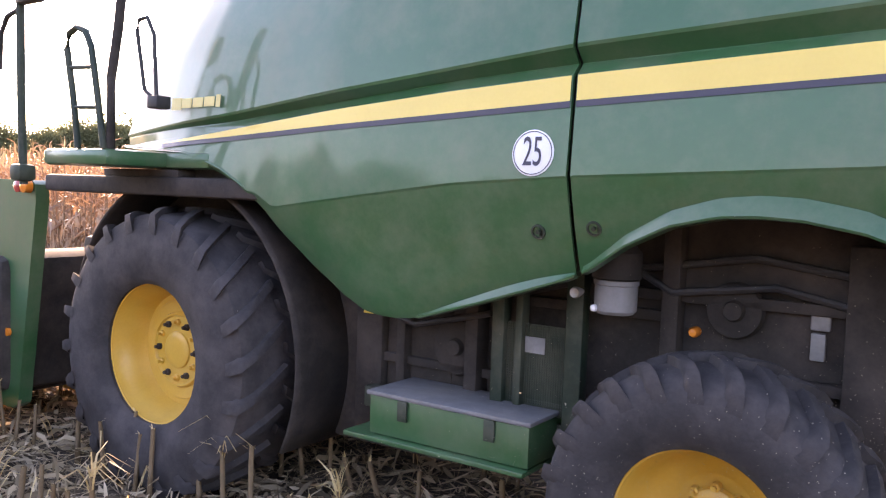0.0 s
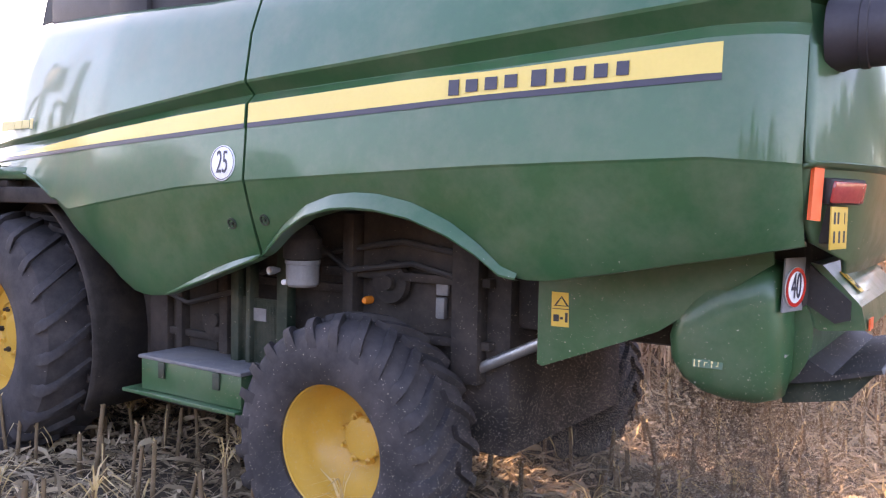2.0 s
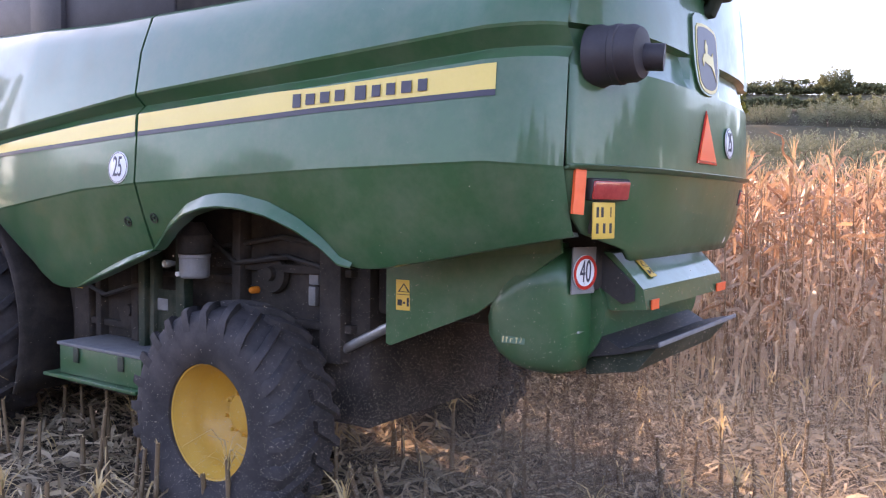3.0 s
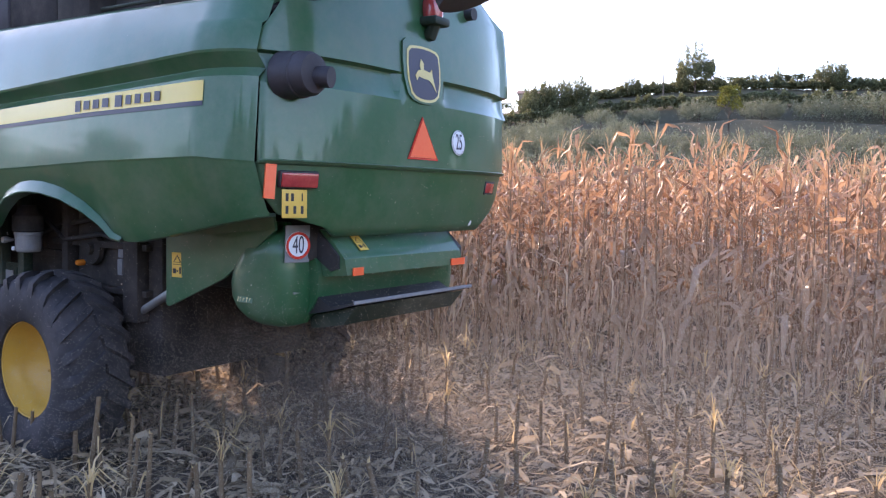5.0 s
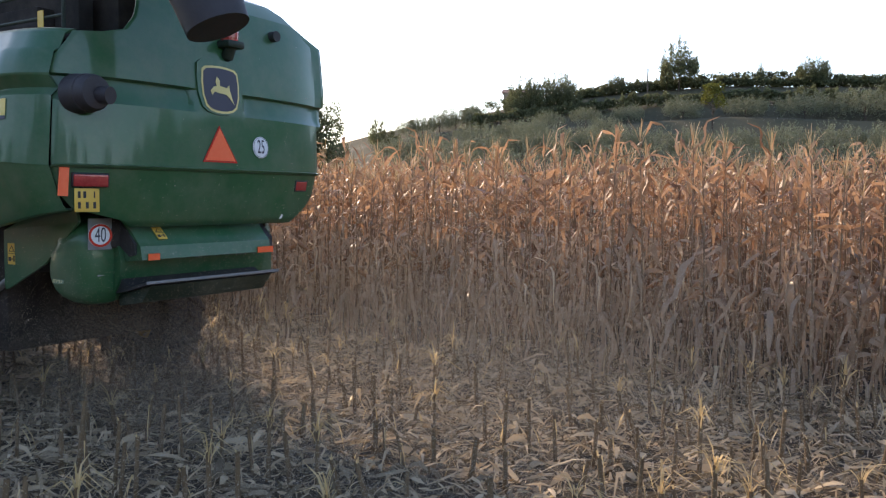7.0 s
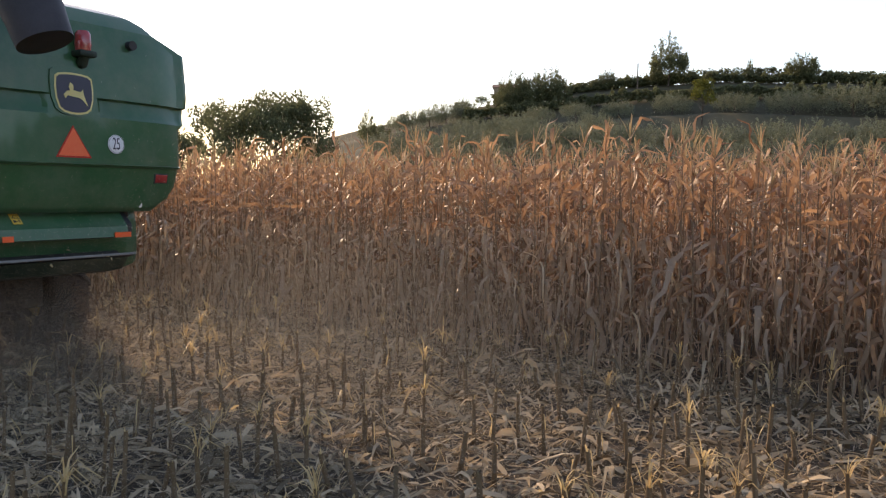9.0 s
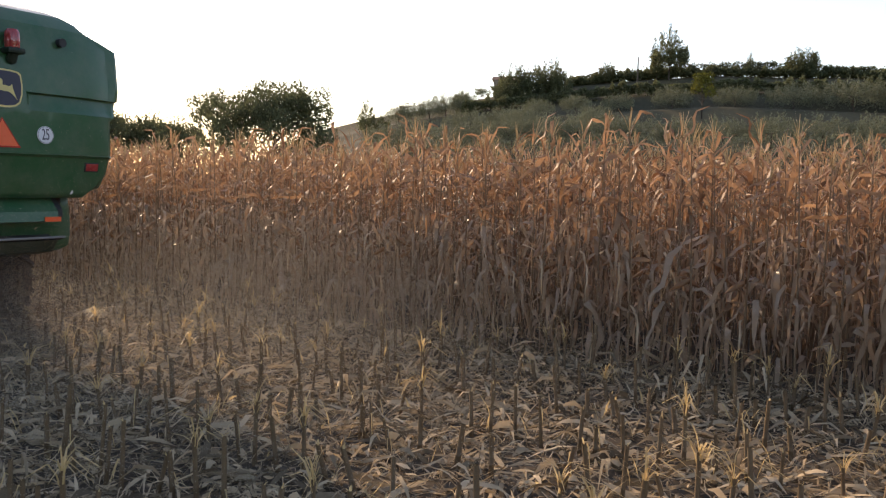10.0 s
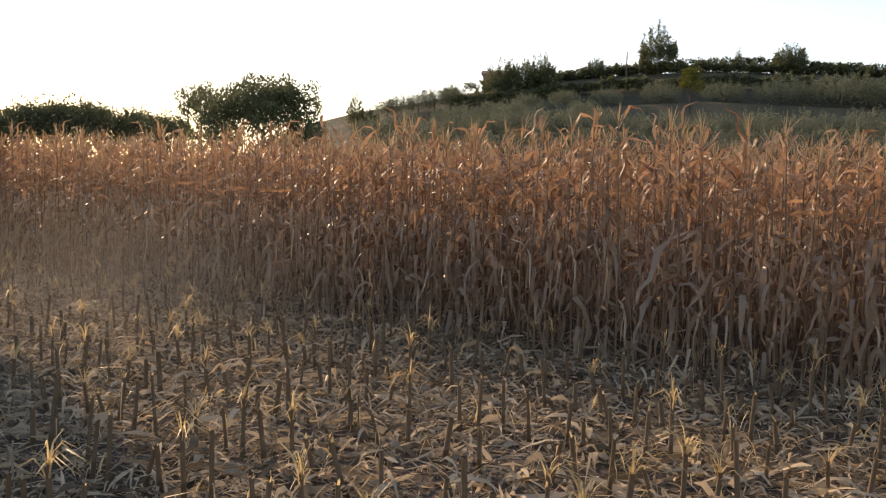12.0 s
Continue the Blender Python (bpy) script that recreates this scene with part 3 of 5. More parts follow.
for sign in (1, -1):
    hpart("side_panel", side_panel(sign, 1.537, 5.0, 70), GREEN, label="glossy green front side panel with a shut line", smooth_angle=180, solid=0.02)
    hpart("side_panel", side_panel(sign, -1.315, 1.517, 70), GREEN, label="glossy green rear side panel arched over the rear wheel", smooth_angle=180, solid=0.02)
    hpart("arch_lip", arch_trim(sign, -0.14, 1.50, 0.10, 0.06), GREEN)
    hpart("arch_lip", arch_trim(sign, 1.54, 2.40, 0.06, 0.02), GREEN)
    # stripe: yellow band over a dark line
    for nm, top, low, mat in (("side_stripe", STRIPE_TOP, STRIPE_LOW, STRIPE), ("stripe_edge", [(x, z - 0.001) for x, z in STRIPE_LOW], [(x, z - 0.027) for x, z in STRIPE_LOW], NAVY)):
        bm = bmesh.new()
        for a, b in ((-1.05, 1.512), (1.542, 4.42)):
            rows = []
            for i in range(41):
                x = a + (b - a) * i / 40
                zs = [lerp(x, top) + (lerp(x, low) - lerp(x, top)) * k / 3 for k in range(4)]
                rows.append([(x, sign * (side_y(x, z) + 0.005), z) for z in zs])
            sheet(bm, rows)
        hpart(nm, bm, mat)


def rear_x(y, z):
    """The rear skin: bowed in plan, leaning forward above."""
    lean = lerp(z, [(1.6, -1.40), (1.8, -1.47), (2.09, -1.52), (2.11, -1.54), (2.55, -1.52), (2.9, -1.49), (3.25, -1.45), (3.42, -1.40), (3.55, -1.30), (3.64, -1.12), (3.69, -0.75)])
    return lean + (0.21 if y > 0 else 0.12) * min(1.0, abs(y) / 1.3) ** 4


def rear_half(z):
    return lerp(z, [(1.62, 0.85), (1.66, 0.95), (1.8, 1.15), (1.88, 1.24), (2.09, 1.285), (2.5, 1.30), (2.56, 1.37), (2.8, 1.43), (3.28, 1.43), (3.33, 1.37), (3.39, 1.05), (3.5, 0.94), (3.6, 0.72), (3.66, 0.5), (3.70, 0.2)])


LEFT_TOP = [(3.03, 1.33), (3.05, 0.95), (3.09, 0.80), (3.2, 0.71), (3.35, 0.66), (3.5, 0.6), (3.6, 0.5), (3.68, 0.3)]


def rear_panel():
    bm = bmesh.new()
    zs = [1.66, 1.72, 1.8, 1.9, 2.0, 2.085, 2.093, 2.108, 2.115, 2.2, 2.35, 2.5, 2.545, 2.565, 2.60, 2.66, 2.715, 2.73, 2.85, 2.95, 3.03, 3.05, 3.09, 3.15, 3.2, 3.28, 3.35, 3.42, 3.5, 3.56, 3.6, 3.65, 3.69]
    rows = []
    for z in zs:
        h = rear_half(z)
        edge = side_y(-1.315, max(z, 1.82)) - 0.008
        edge = min(edge, lerp(z, [(1.66, 0.74), (1.72, 0.84), (1.8, 1.16), (1.86, 1.4)]))
        hl = edge if z <= 3.03 else min(edge, lerp(z, LEFT_TOP))
        row = []
        for k in range(65):
            y = -h + (h + hl) * k / 64
            x = rear_x(y, z)
            # the dark groove that runs on round the rear, open between the logo and both ends
            deep = min(1.0, max(0.0, (abs(y + 0.03) - 0.24) / 0.06))
            x += deep * lerp(z, [(2.545, 0), (2.565, 0.012), (2.6, 0.03), (2.66, 0.045), (2.715, 0.05), (2.73, 0.0)])
            if 2.09 < z < 2.11:
                x -= 0.025
            row.append((x, y, z))
        rows.append(row)
    sheet(bm, rows)
    return bm


hpart("rear_panel", rear_panel(), GREEN, label="rounded glossy green rear hood", smooth_angle=14, solid=0.02)


def body_core():
    """The closed inner body that the panels hang on."""
    bm = bmesh.new()
    box(bm, -1.2, 4.0, -1.05, 1.05, 1.9, 3.02, 0.03)
    return bm


hpart("inner_body", body_core(), DARK)
bm = bmesh.new()
box(bm, 0.2, 4.4, -0.78, 0.78, 0.55, 1.95, 0.04)
box(bm, 2.5, 5.2, -0.80, 0.80, 0.42, 1.9, 0.04)
box(bm, -0.9, 0.3, -0.7, 0.7, 1.25, 1.95, 0.04)
hpart("threshing_housing", bm, DARK)

# upper deck: hood behind, tank in front
bm = bmesh.new()
rows = []
for x, h, zt in ((-0.74, 0.3, 3.68), (-0.6, 0.55, 3.70), (-0.2, 0.62, 3.72), (0.6, 0.66, 3.72), (0.9, 0.66, 3.70)):
    rows.append([(x, -1.30, 3.02), (x, -1.28, 3.25), (x, -h - 0.35, zt - 0.28), (x, -h * 0.9, zt - 0.08), (x, 0, zt), (x, h * 0.7, zt - 0.03), (x, h, zt - 0.2), (x, 0.70, 3.2), (x, 0.72, 3.02)])
sheet(bm, rows)
hpart("engine_hood", bm, GREEN)
bm = bmesh.new()
box(bm, 0.9, 3.9, -1.15, 1.15, 3.02, 3.5, 0.05)
hpart("grain_tank", bm, DARK, label="dark grain tank wall above the side panels")


def tyre_mesh(r, w, rim_r):
    bm = bmesh.new()
    h = w / 2
    lathe(bm, [(rim_r - 0.01, h * 0.80), (rim_r + 0.03, h * 0.93), (rim_r + (r - rim_r) * 0.35, h), (rim_r + (r - rim_r) * 0.65, h * 0.98), (r - 0.07, h * 0.86), (r - 0.045, h * 0.7), (r - 0.035, 0),
               (r - 0.045, -h * 0.7), (r - 0.07, -h * 0.86), (rim_r + (r - rim_r) * 0.65, -h * 0.98), (rim_r + (r - rim_r) * 0.35, -h), (rim_r + 0.03, -h * 0.93), (rim_r - 0.01, -h * 0.80)], 64, "y", close=True)
    return bm


def lug_mesh(r, w, side):
    """One raised bar of the tread, running from the middle out over the shoulder."""
    bm = bmesh.new()
    h = w / 2
    wa = 0.027 / r
    rows = []
    for t in (0.0, 0.35, 0.7, 0.95, 1.06):
        ang = t * 0.24
        rr = r if t < 0.6 else r - 0.012 if t < 0.9 else r - 0.04 if t < 1 else r - 0.10
        ri, y = rr - 0.06, side * h * min(t, 0.99)
        rows.append([(math.cos(a) * q, y, math.sin(a) * q) for a, q in ((ang - wa * 1.6, ri), (ang - wa, rr), (ang + wa, rr), (ang + wa * 1.6, ri))])
    vs = sheet(bm, rows)
    bm.faces.new(vs[0])
    bm.faces.new(vs[-1])
    return finish(bm, "lug", RUBBER, 75)


def wheel(x, y, z, r, w, rim_r, disc, lugs, bolts, bolt_r, side, bowl=False):
    """side: 1 shows its open face to the left. disc: how far the dish lies inside the rim's edge."""
    h = w / 2 * 0.82
    s = side
    bm2 = bmesh.new()
    if bowl:      # one deep bowl down to a small flange
        prof = [(rim_r + 0.012, h + 0.006), (rim_r + 0.02, h), (rim_r + 0.012, h - 0.02), (rim_r - 0.02, h - 0.03), (rim_r - 0.028, h - 0.09), (rim_r - 0.045, h - 0.12), (rim_r - 0.055, h - 0.17), (rim_r * 0.78, h - 0.24),
                (rim_r * 0.62, h - disc + 0.05), (rim_r * 0.5, h - disc + 0.01), (rim_r * 0.46, h - disc), (0.10, h - disc)]
        lathe(bm2, [(q, s * a) for q, a in prof], 56, "y", caps=False)
    else:
        lathe(bm2, [(rim_r + 0.012, s * (h + 0.006)), (rim_r + 0.02, s * h), (rim_r + 0.012, s * (h - 0.02)), (rim_r - 0.018, s * (h - 0.03)), (rim_r - 0.03, s * (h - 0.10)), (rim_r - 0.055, s * (h - 0.13)),
                (rim_r - 0.06, s * (h - disc + 0.06)), (rim_r - 0.09, s * (h - disc)), (rim_r * 0.72, s * (h - disc + 0.004)), (rim_r * 0.70, s * (h - disc + 0.016)), (rim_r * 0.55, s * (h - disc + 0.018)), (rim_r * 0.52, s * (h - disc + 0.045)), (rim_r * 0.5, s * (h - disc + 0.045)), (rim_r * 0.48, s * (h - disc + 0.03)), (0.10, s * (h - disc + 0.035))], 56, "y", caps=False)
    rim = part("wheel", bm2, YELLOW, harvester, "yellow steel wheel rim with dished centre")
    rim.matrix_basis = pose(x - OX, y, z)
    part("tyre", tyre_mesh(r, w, rim_r), RUBBER, rim, "black ribbed farm tyre")
    for sd_ in (1, -1):
        me = lug_mesh(r, w, sd_)
        for k in range(lugs):
            lug = new("lug", me)
            lug.parent = rim
            lug.matrix_basis = Matrix.Rotation((k + (0.5 if sd_ < 0 else 0)) / lugs * math.tau, 4, "Y")
    bm = bmesh.new()
    lathe(bm, [(0.125, s * (h - disc + 0.02)), (0.118, s * (h - disc + 0.045)), (0.10, s * (h - disc + 0.055)), (0.06, s * (h - disc + 0.056)), (0.0005, s * (h - disc + 0.055))], 28, "y")
    part("hub", bm, YELLOW, rim)
    for k in range(bolts):
        a = k / bolts * math.tau
        bm = bmesh.new()
        lathe(bm, [(0.022, s * (h - disc + 0.01)), (0.022, s * (h - disc + 0.05)), (0.013, s * (h - disc + 0.055)), (0.012, s * (h - disc + 0.075)), (0.0005, s * (h - disc + 0.076))], 6, "y", centre=(math.cos(a) * bolt_r, 0, math.sin(a) * bolt_r))
        # dark ones on the front wheel stand for shadowed gaps and holes between bolts
        part("bolt", bm, YELLOW if k % 2 or bolts < 10 else DARK, rim, smooth_angle=0)
    WHEELS.append((rim, x, y, z, r))


for s in (1, -1):
    wheel(4.35, s * 1.13, 0.875, 0.92, 0.68, 0.45, 0.25, 22, 12, 0.18, s)
    wheel(0.945, s * 1.19, 0.61, 0.71, 0.50, 0.362, 0.33, 24, 8, 0.128, s, True)
bm = bmesh.new()
lathe(bm, [(0.13, -1.0), (0.13, 1.0)], 16, "y", centre=(4.33, 0, 0.9))
hpart("front_axle", bm, DARK)
bm = bmesh.new()
box(bm, 0.8, 1.0, -1.0, 1.0, 0.6, 0.8, 0.02)
hpart("rear_axle", bm, DARK)
bm = bmesh.new()
rows = []
for k in range(31):
    a = radians(20 + k * 6.2)
    rows.append([(4.35 + math.cos(a) * 1.10, y, 0.89 + math.sin(a) * 1.10) for y in (0.75, 1.20, 1.24)])
sheet(bm, rows)
hpart("fender", bm, DARK, label="dark inner wheel arch", solid=0.02)

# ---- decals, lamps and fittings ----
def text_mesh(body, size, squeeze=0.72):
    cu = bpy.data.curves.new("writing", "FONT")
    cu.body, cu.size, cu.align_x, cu.align_y, cu.extrude = body, size, "CENTER", "CENTER", 0.001
    ob = bpy.data.objects.new("writing", cu)
    scene.collection.objects.link(ob)
    bpy.context.view_layer.update()
    me = bpy.data.meshes.new_from_object(ob.evaluated_get(bpy.context.evaluated_depsgraph_get()))
    bpy.data.objects.remove(ob)
    me.transform(Matrix.Diagonal((squeeze, 1, 1, 1)))
    return me


def disc_sign(name, m, r, number, ring, parent=None, label=""):
    """A round speed sign; m maps its own x right, y up, z out."""
    m = Matrix.Translation((-OX, 0, 0)) @ m
    bm = bmesh.new()
    lathe(bm, [(r, -0.002), (r, 0.002), (r - 0.002, 0.003)], 40, "z")
    ob = part(name, bm, WHITE, parent or harvester, label)
    ob.matrix_basis = m
    bm = bmesh.new()
    w = r * (0.2 if ring is RED else 0.035)
    o = r * (0.99 if ring is RED else 0.94)
    lathe(bm, [(o, 0.0035), (o, 0.0052), (o - w, 0.0052), (o - w, 0.0035)], 40, "z", caps=False)
    part("border", bm, ring, ob)
    me = text_mesh(number, r * 1.8, 0.54)
    me.materials.append(NAVY)
    t = new("number", me)
    t.parent, t.matrix_basis = ob, Matrix.Translation((0, 0, 0.0055))
    return ob


def facing_left(x, z, lift=0.006, roll=0.0):
    """On the left side skin, facing out."""
    y0, y1 = side_y(x, z - 0.06), side_y(x, z + 0.06)
    tilt = math.degrees(math.atan2(y0 - y1, 0.12))
    return Matrix.Translation((x, side_y(x, z) + lift, z)) @ pose(0, 0, 0, 90 - tilt, 0, 180) @ pose(0, 0, 0, 0, 0, roll)


def facing_back(y, z, lift=0.006):
    dx = rear_x(y, z + 0.06) - rear_x(y, z - 0.06)
    yaw = math.degrees(math.atan2(rear_x(y + 0.06, z) - rear_x(y - 0.06, z), 0.12))
    return Matrix.Translation((rear_x(y, z) - lift, y, z)) @ pose(0, 0, 0, 90 - math.degrees(math.atan2(dx, 0.12)), 0, -90 - yaw)


def plate(name, m, w, h, mat, parent=None, label="", depth=0.003, bevel=0.0):
    bm = bmesh.new()
    box(bm, -w / 2, w / 2, -h / 2, h / 2, -depth, depth, bevel)
    ob = part(name, bm, mat, parent or harvester, label)
    ob.matrix_basis = (Matrix.Translation((-OX, 0, 0)) @ m) if parent is None else m
    return ob


def bars(parent, spots, mat, name="lettering_bar"):
    """Plain bars (x, y, width, height) on a plate, in its own plane."""
    for x, y, w, h in spots:
        bm = bmesh.new()
        box(bm, x - w / 2, x + w / 2, y - h / 2, y + h / 2, 0.003, 0.0045)
        part(name, bm, mat, parent, smooth_angle=0)


disc_sign("speed_sign", facing_left(1.70, 2.125), 0.10, "25", NAVY, label="round white speed sign reading 25")
disc_sign("speed_sign", facing_back(-0.447, 2.306, 0.008), 0.09, "25", NAVY, label="round white speed sign reading 25")

# maker's lettering on the stripe and the model badge, as plain bars
def lettering(x0, x1, z0, z1, widths, mat, height, name):
    total = sum(widths)
    run = 0.0
    for i, w in enumerate(widths):
        t = (run + w / 2) / total
        run += w
        if i % 2:
            continue
        x, z = x0 + (x1 - x0) * t, z0 + (z1 - z0) * t
        hh = height * (1.25 if i in (0, 8) else 1.0)
        ww = abs(x1 - x0) * w / total
        bm = bmesh.new()
        box(bm, -ww / 2, ww / 2, -hh / 2, hh / 2, -0.001, 0.002)
        ob = part(name, bm, mat, harvester)
        ob.matrix_basis = Matrix.Translation((-OX, 0, 0)) @ facing_left(x, z, 0.009)


lettering(0.17, -0.69, 2.448, 2.478, [0.8, 0.55, 0.9, 0.55, 0.9, 0.55, 0.9, 1.0, 1.0, 0.55, 0.75, 0.55, 0.75, 0.55, 0.85, 0.55, 0.75], NAVY, 0.056, "brand_bar")
lettering(4.30, 3.82, 2.425, 2.43, [1, 0.25, 1, 0.25, 1, 0.25, 1, 0.25, 0.4], GOLD, 0.058, "badge_bar")

for x, z in ((1.69, 1.785), (1.43, 1.812)):      # panel latches
    bm = bmesh.new()
    lathe(bm, [(0.034, -0.004), (0.034, 0.004), (0.026, 0.006), (0.024, -0.004), (0.010, -0.004), (0.010, 0.006), (0.0005, 0.006)], 20, "z")
    part("latch", bm, DARKGREEN, harvester).matrix_basis = Matrix.Translation((-OX, 0, 0)) @ facing_left(x, z, 0.004)

# rear: warning triangle, badge, lamps, plate
bm = bmesh.new()
prism(bm, [(0.0, 0.187, 0), (-0.178, -0.105, 0), (0.178, -0.105, 0)], (0, 0, 0.006))
tri = part("warning_triangle", bm, RED, harvester, "red-edged orange slow vehicle triangle")
tri.matrix_basis = Matrix.Translation((-OX, 0, 0)) @ facing_back(0.0, 2.268, 0.004)
bm = bmesh.new()
prism(bm, [(0.0, 0.165, 0.007), (-0.155, -0.09, 0.007), (0.155, -0.09, 0.007)], (0, 0, 0.003))
part("reflective_face", bm, ORANGE, tri)


def shield(w, h):
    pts = []
    for x, y in ((-0.78, 1.0), (-0.4, 1.06), (0, 1.08), (0.4, 1.06), (0.78, 1.0), (0.95, 0.85), (1.0, 0.3), (0.97, -0.3), (0.82, -0.8), (0.6, -0.98), (0.3, -1.06), (0, -1.08), (-0.3, -1.06), (-0.6, -0.98), (-0.82, -0.8), (-0.97, -0.3), (-1.0, 0.3), (-0.95, 0.85)):
        pts.append((x * w, y * h, 0))
    return pts


bm = bmesh.new()
prism(bm, [(x, y + 0.02, 0) for x, y, z in shield(0.235, 0.205)], (0, 0, 0.014))
boss = part("badge_boss", bm, GREEN, harvester)
boss.matrix_basis = Matrix.Translation((-OX, 0, 0)) @ facing_back(-0.03, 2.74, 0.0)
for w, h, mat, lift, nm in ((0.195, 0.175, GOLD, 0.0142, "badge_rim"), (0.178, 0.158, NAVY, 0.0162, "badge_field")):
    bm = bmesh.new()
    prism(bm, [(x, y, lift) for x, y, z in shield(w, h)], (0, 0, 0.003))
    part(nm, bm, mat, boss)
bm = bmesh.new()
prism(bm, [(x, y, 0.0194) for x, y in ((-0.11, -0.015), (-0.075, 0.02), (-0.045, 0.025), (-0.055, 0.06), (-0.04, 0.1), (-0.01, 0.075), (-0.012, 0.03), (0.06, 0.02), (0.085, 0.045), (0.09, 0.0), (0.11, -0.06), (0.13, -0.11), (0.085, -0.06), (0.05, -0.035), (-0.01, -0.03), (-0.07, -0.02), (-0.095, -0.05))], (0, 0, 0.003))
part("badge_emblem", bm, GOLD, boss, "plain gold emblem")

lamp = plate("tail_lamp", facing_back(1.075, 2.003, 0.014), 0.25, 0.10, BLACK, label="red tail lamp in a black frame", depth=0.02, bevel=0.008)
plate("lens", Matrix.Translation((0, 0, 0.02)), 0.23, 0.085, LENS, lamp, depth=0.012, bevel=0.008)
lamp = plate("tail_lamp", facing_back(-1.03, 1.99, -0.004), 0.20, 0.105, BLACK, label="red tail lamp in a black frame", depth=0.008, bevel=0.006)
plate("lens", Matrix.Translation((0, 0, 0.006)), 0.17, 0.08, LENS, lamp, depth=0.006, bevel=0.005)
plate("red_reflector", Matrix.Translation((-1.352, 1.235, 1.99)) @ pose(0, 0, 0, 90, 0, -112) @ pose(0, 0, 0, 0, 0, -4), 0.065, 0.20, ORANGE, label="upright red-orange reflector strip", depth=0.008)
num = plate("number_plate", Matrix.Translation((-1.415, 1.10, 1.862)) @ pose(0, 0, 0, 90, 0, -100), 0.175, 0.165, SIGN, label="small square yellow number plate", depth=0.004, bevel=0.002)
bars(num, [(-0.055, 0.038, 0.02, 0.046), (-0.017, 0.038, 0.02, 0.046), (0.052, 0.038, 0.009, 0.046), (-0.055, -0.035, 0.02, 0.046), (0.0, -0.035, 0.02, 0.046), (0.052, -0.035, 0.02, 0.046)], BLACK)
bm = bmesh.new()
box(bm, -1.40, -1.34, 1.03, 1.13, 1.80, 2.0, 0.01)
hpart("lamp_bracket", bm, BLACK)
# solid black cylinder that stands for the dark inside of the hole
bm = bmesh.new()
lathe(bm, [(0.045, -1.66), (0.045, -1.40)], 16, "x", centre=(0.16, -0.68, 3.27))
hpart("hood_vent_hole", bm, BLACK)
bm = bmesh.new()
box(bm, -1.30, -0.7, -1.24, -0.98, 3.26, 3.37, 0.03)
hpart("air_intake", bm, DARK)
bm = bmesh.new()
tube(bm, [(-1.36, -0.80, 1.74), (-1.425, -0.80, 1.72)], 0.025, 12)
hpart("knob", bm, WHITE, label="small pale round knob")

# round intake drum at the rear corner
bm = bmesh.new()
lathe(bm, [(0.14, -1.36), (0.138, -1.41), (0.13, -1.43), (0.128, -1.47), (0.133, -1.475), (0.133, -1.50), (0.126, -1.505), (0.125, -1.56), (0.11, -1.59), (0.07, -1.60), (0.0005, -1.60)], 32, "x", centre=(0, 1.13, 2.595))
hpart("exhaust_drum", bm, SPOUT, label="dark plastic exhaust surround")
bm = bmesh.new()
tube(bm, [(-1.5, 1.12, 2.585), (-1.60, 1.10, 2.58), (-1.67, 1.08, 2.575)], 0.06, 20)
hpart("exhaust_pipe", bm, SPOUT)

# beacon on the rear, and the unloading auger with its rubber spout
bm = bmesh.new()
tube(bm, [(-1.35, -0.13, 3.02), (-1.5, -0.13, 3.03), (-1.52, -0.13, 3.10)], 0.05, 12)
box(bm, -1.60, -1.42, -0.22, -0.04, 3.08, 3.14, 0.02)
be = hpart("beacon_bracket", bm, DARKGREEN)
bm = bmesh.new()
lathe(bm, [(0.07, 3.14), (0.075, 3.2), (0.07, 3.29), (0.05, 3.32), (0.0005, 3.325)], 24, "z", centre=(-1.51, -0.13, 0))
hpart("beacon", bm, LENS, be, "amber rotating beacon")
bm = bmesh.new()
tube(bm, [(3.6, 0.95, 3.9), (0.5, 0.98, 3.85), (-1.6, 0.98, 3.80)], 0.19, 20)
hpart("unloading_auger", bm, GREEN)
bm = bmesh.new()
tube(bm, [(-1.55, 0.98, 3.80), (-1.9, 0.95, 3.72), (-2.2, 0.91, 3.5), (-2.38, 0.87, 3.2), (-2.46, 0.84, 2.99)], 0.27, 24, taper=0.21)
hpart("auger_spout", bm, SPOUT, label="dark rubber unloading spout")

# engine deck behind the grain tank
bm = bmesh.new()
box(bm, -1.2, 0.9, 0.72, 1.2, 2.98, 3.03, 0.01)
box(bm, -0.9, 0.9, 0.66, 0.80, 3.03, 3.66, 0.03)
box(bm, -0.6, 0.5, 0.78, 0.95, 3.03, 3.32, 0.03)
box(bm, 0.5, 0.9, 0.8, 1.15, 3.03, 3.6, 0.03)
box(bm, -1.1, -0.6, -0.5, 0.6, 3.0, 3.5, 0.03)
hpart("engine_deck", bm, DARK)
bm = bmesh.new()
for z in (3.18, 3.36):
    tube(bm, [(-1.1, 1.05, z), (0.8, 1.05, z)], 0.014, 8)
for x in (-1.1, -0.15, 0.8):
    tube(bm, [(x, 1.05, 3.02), (x, 1.05, 3.37)], 0.014, 8)
hpart("deck_rail", bm, DARKGREEN)
plate("deck_label", pose(-0.85, 1.07, 3.17, 90, 0, 180), 0.07, 0.12, SIGN, label="yellow warning label")
bm = bmesh.new()
box(bm, 1.5, 3.85, 1.10, 1.17, 3.09, 3.45, 0.015)
box(bm, 2.7, 3.1, 1.13, 1.21, 3.06, 3.5, 0.01)
hpart("tank_extension", bm, SPOUT, label="dark tinted grain tank extension")

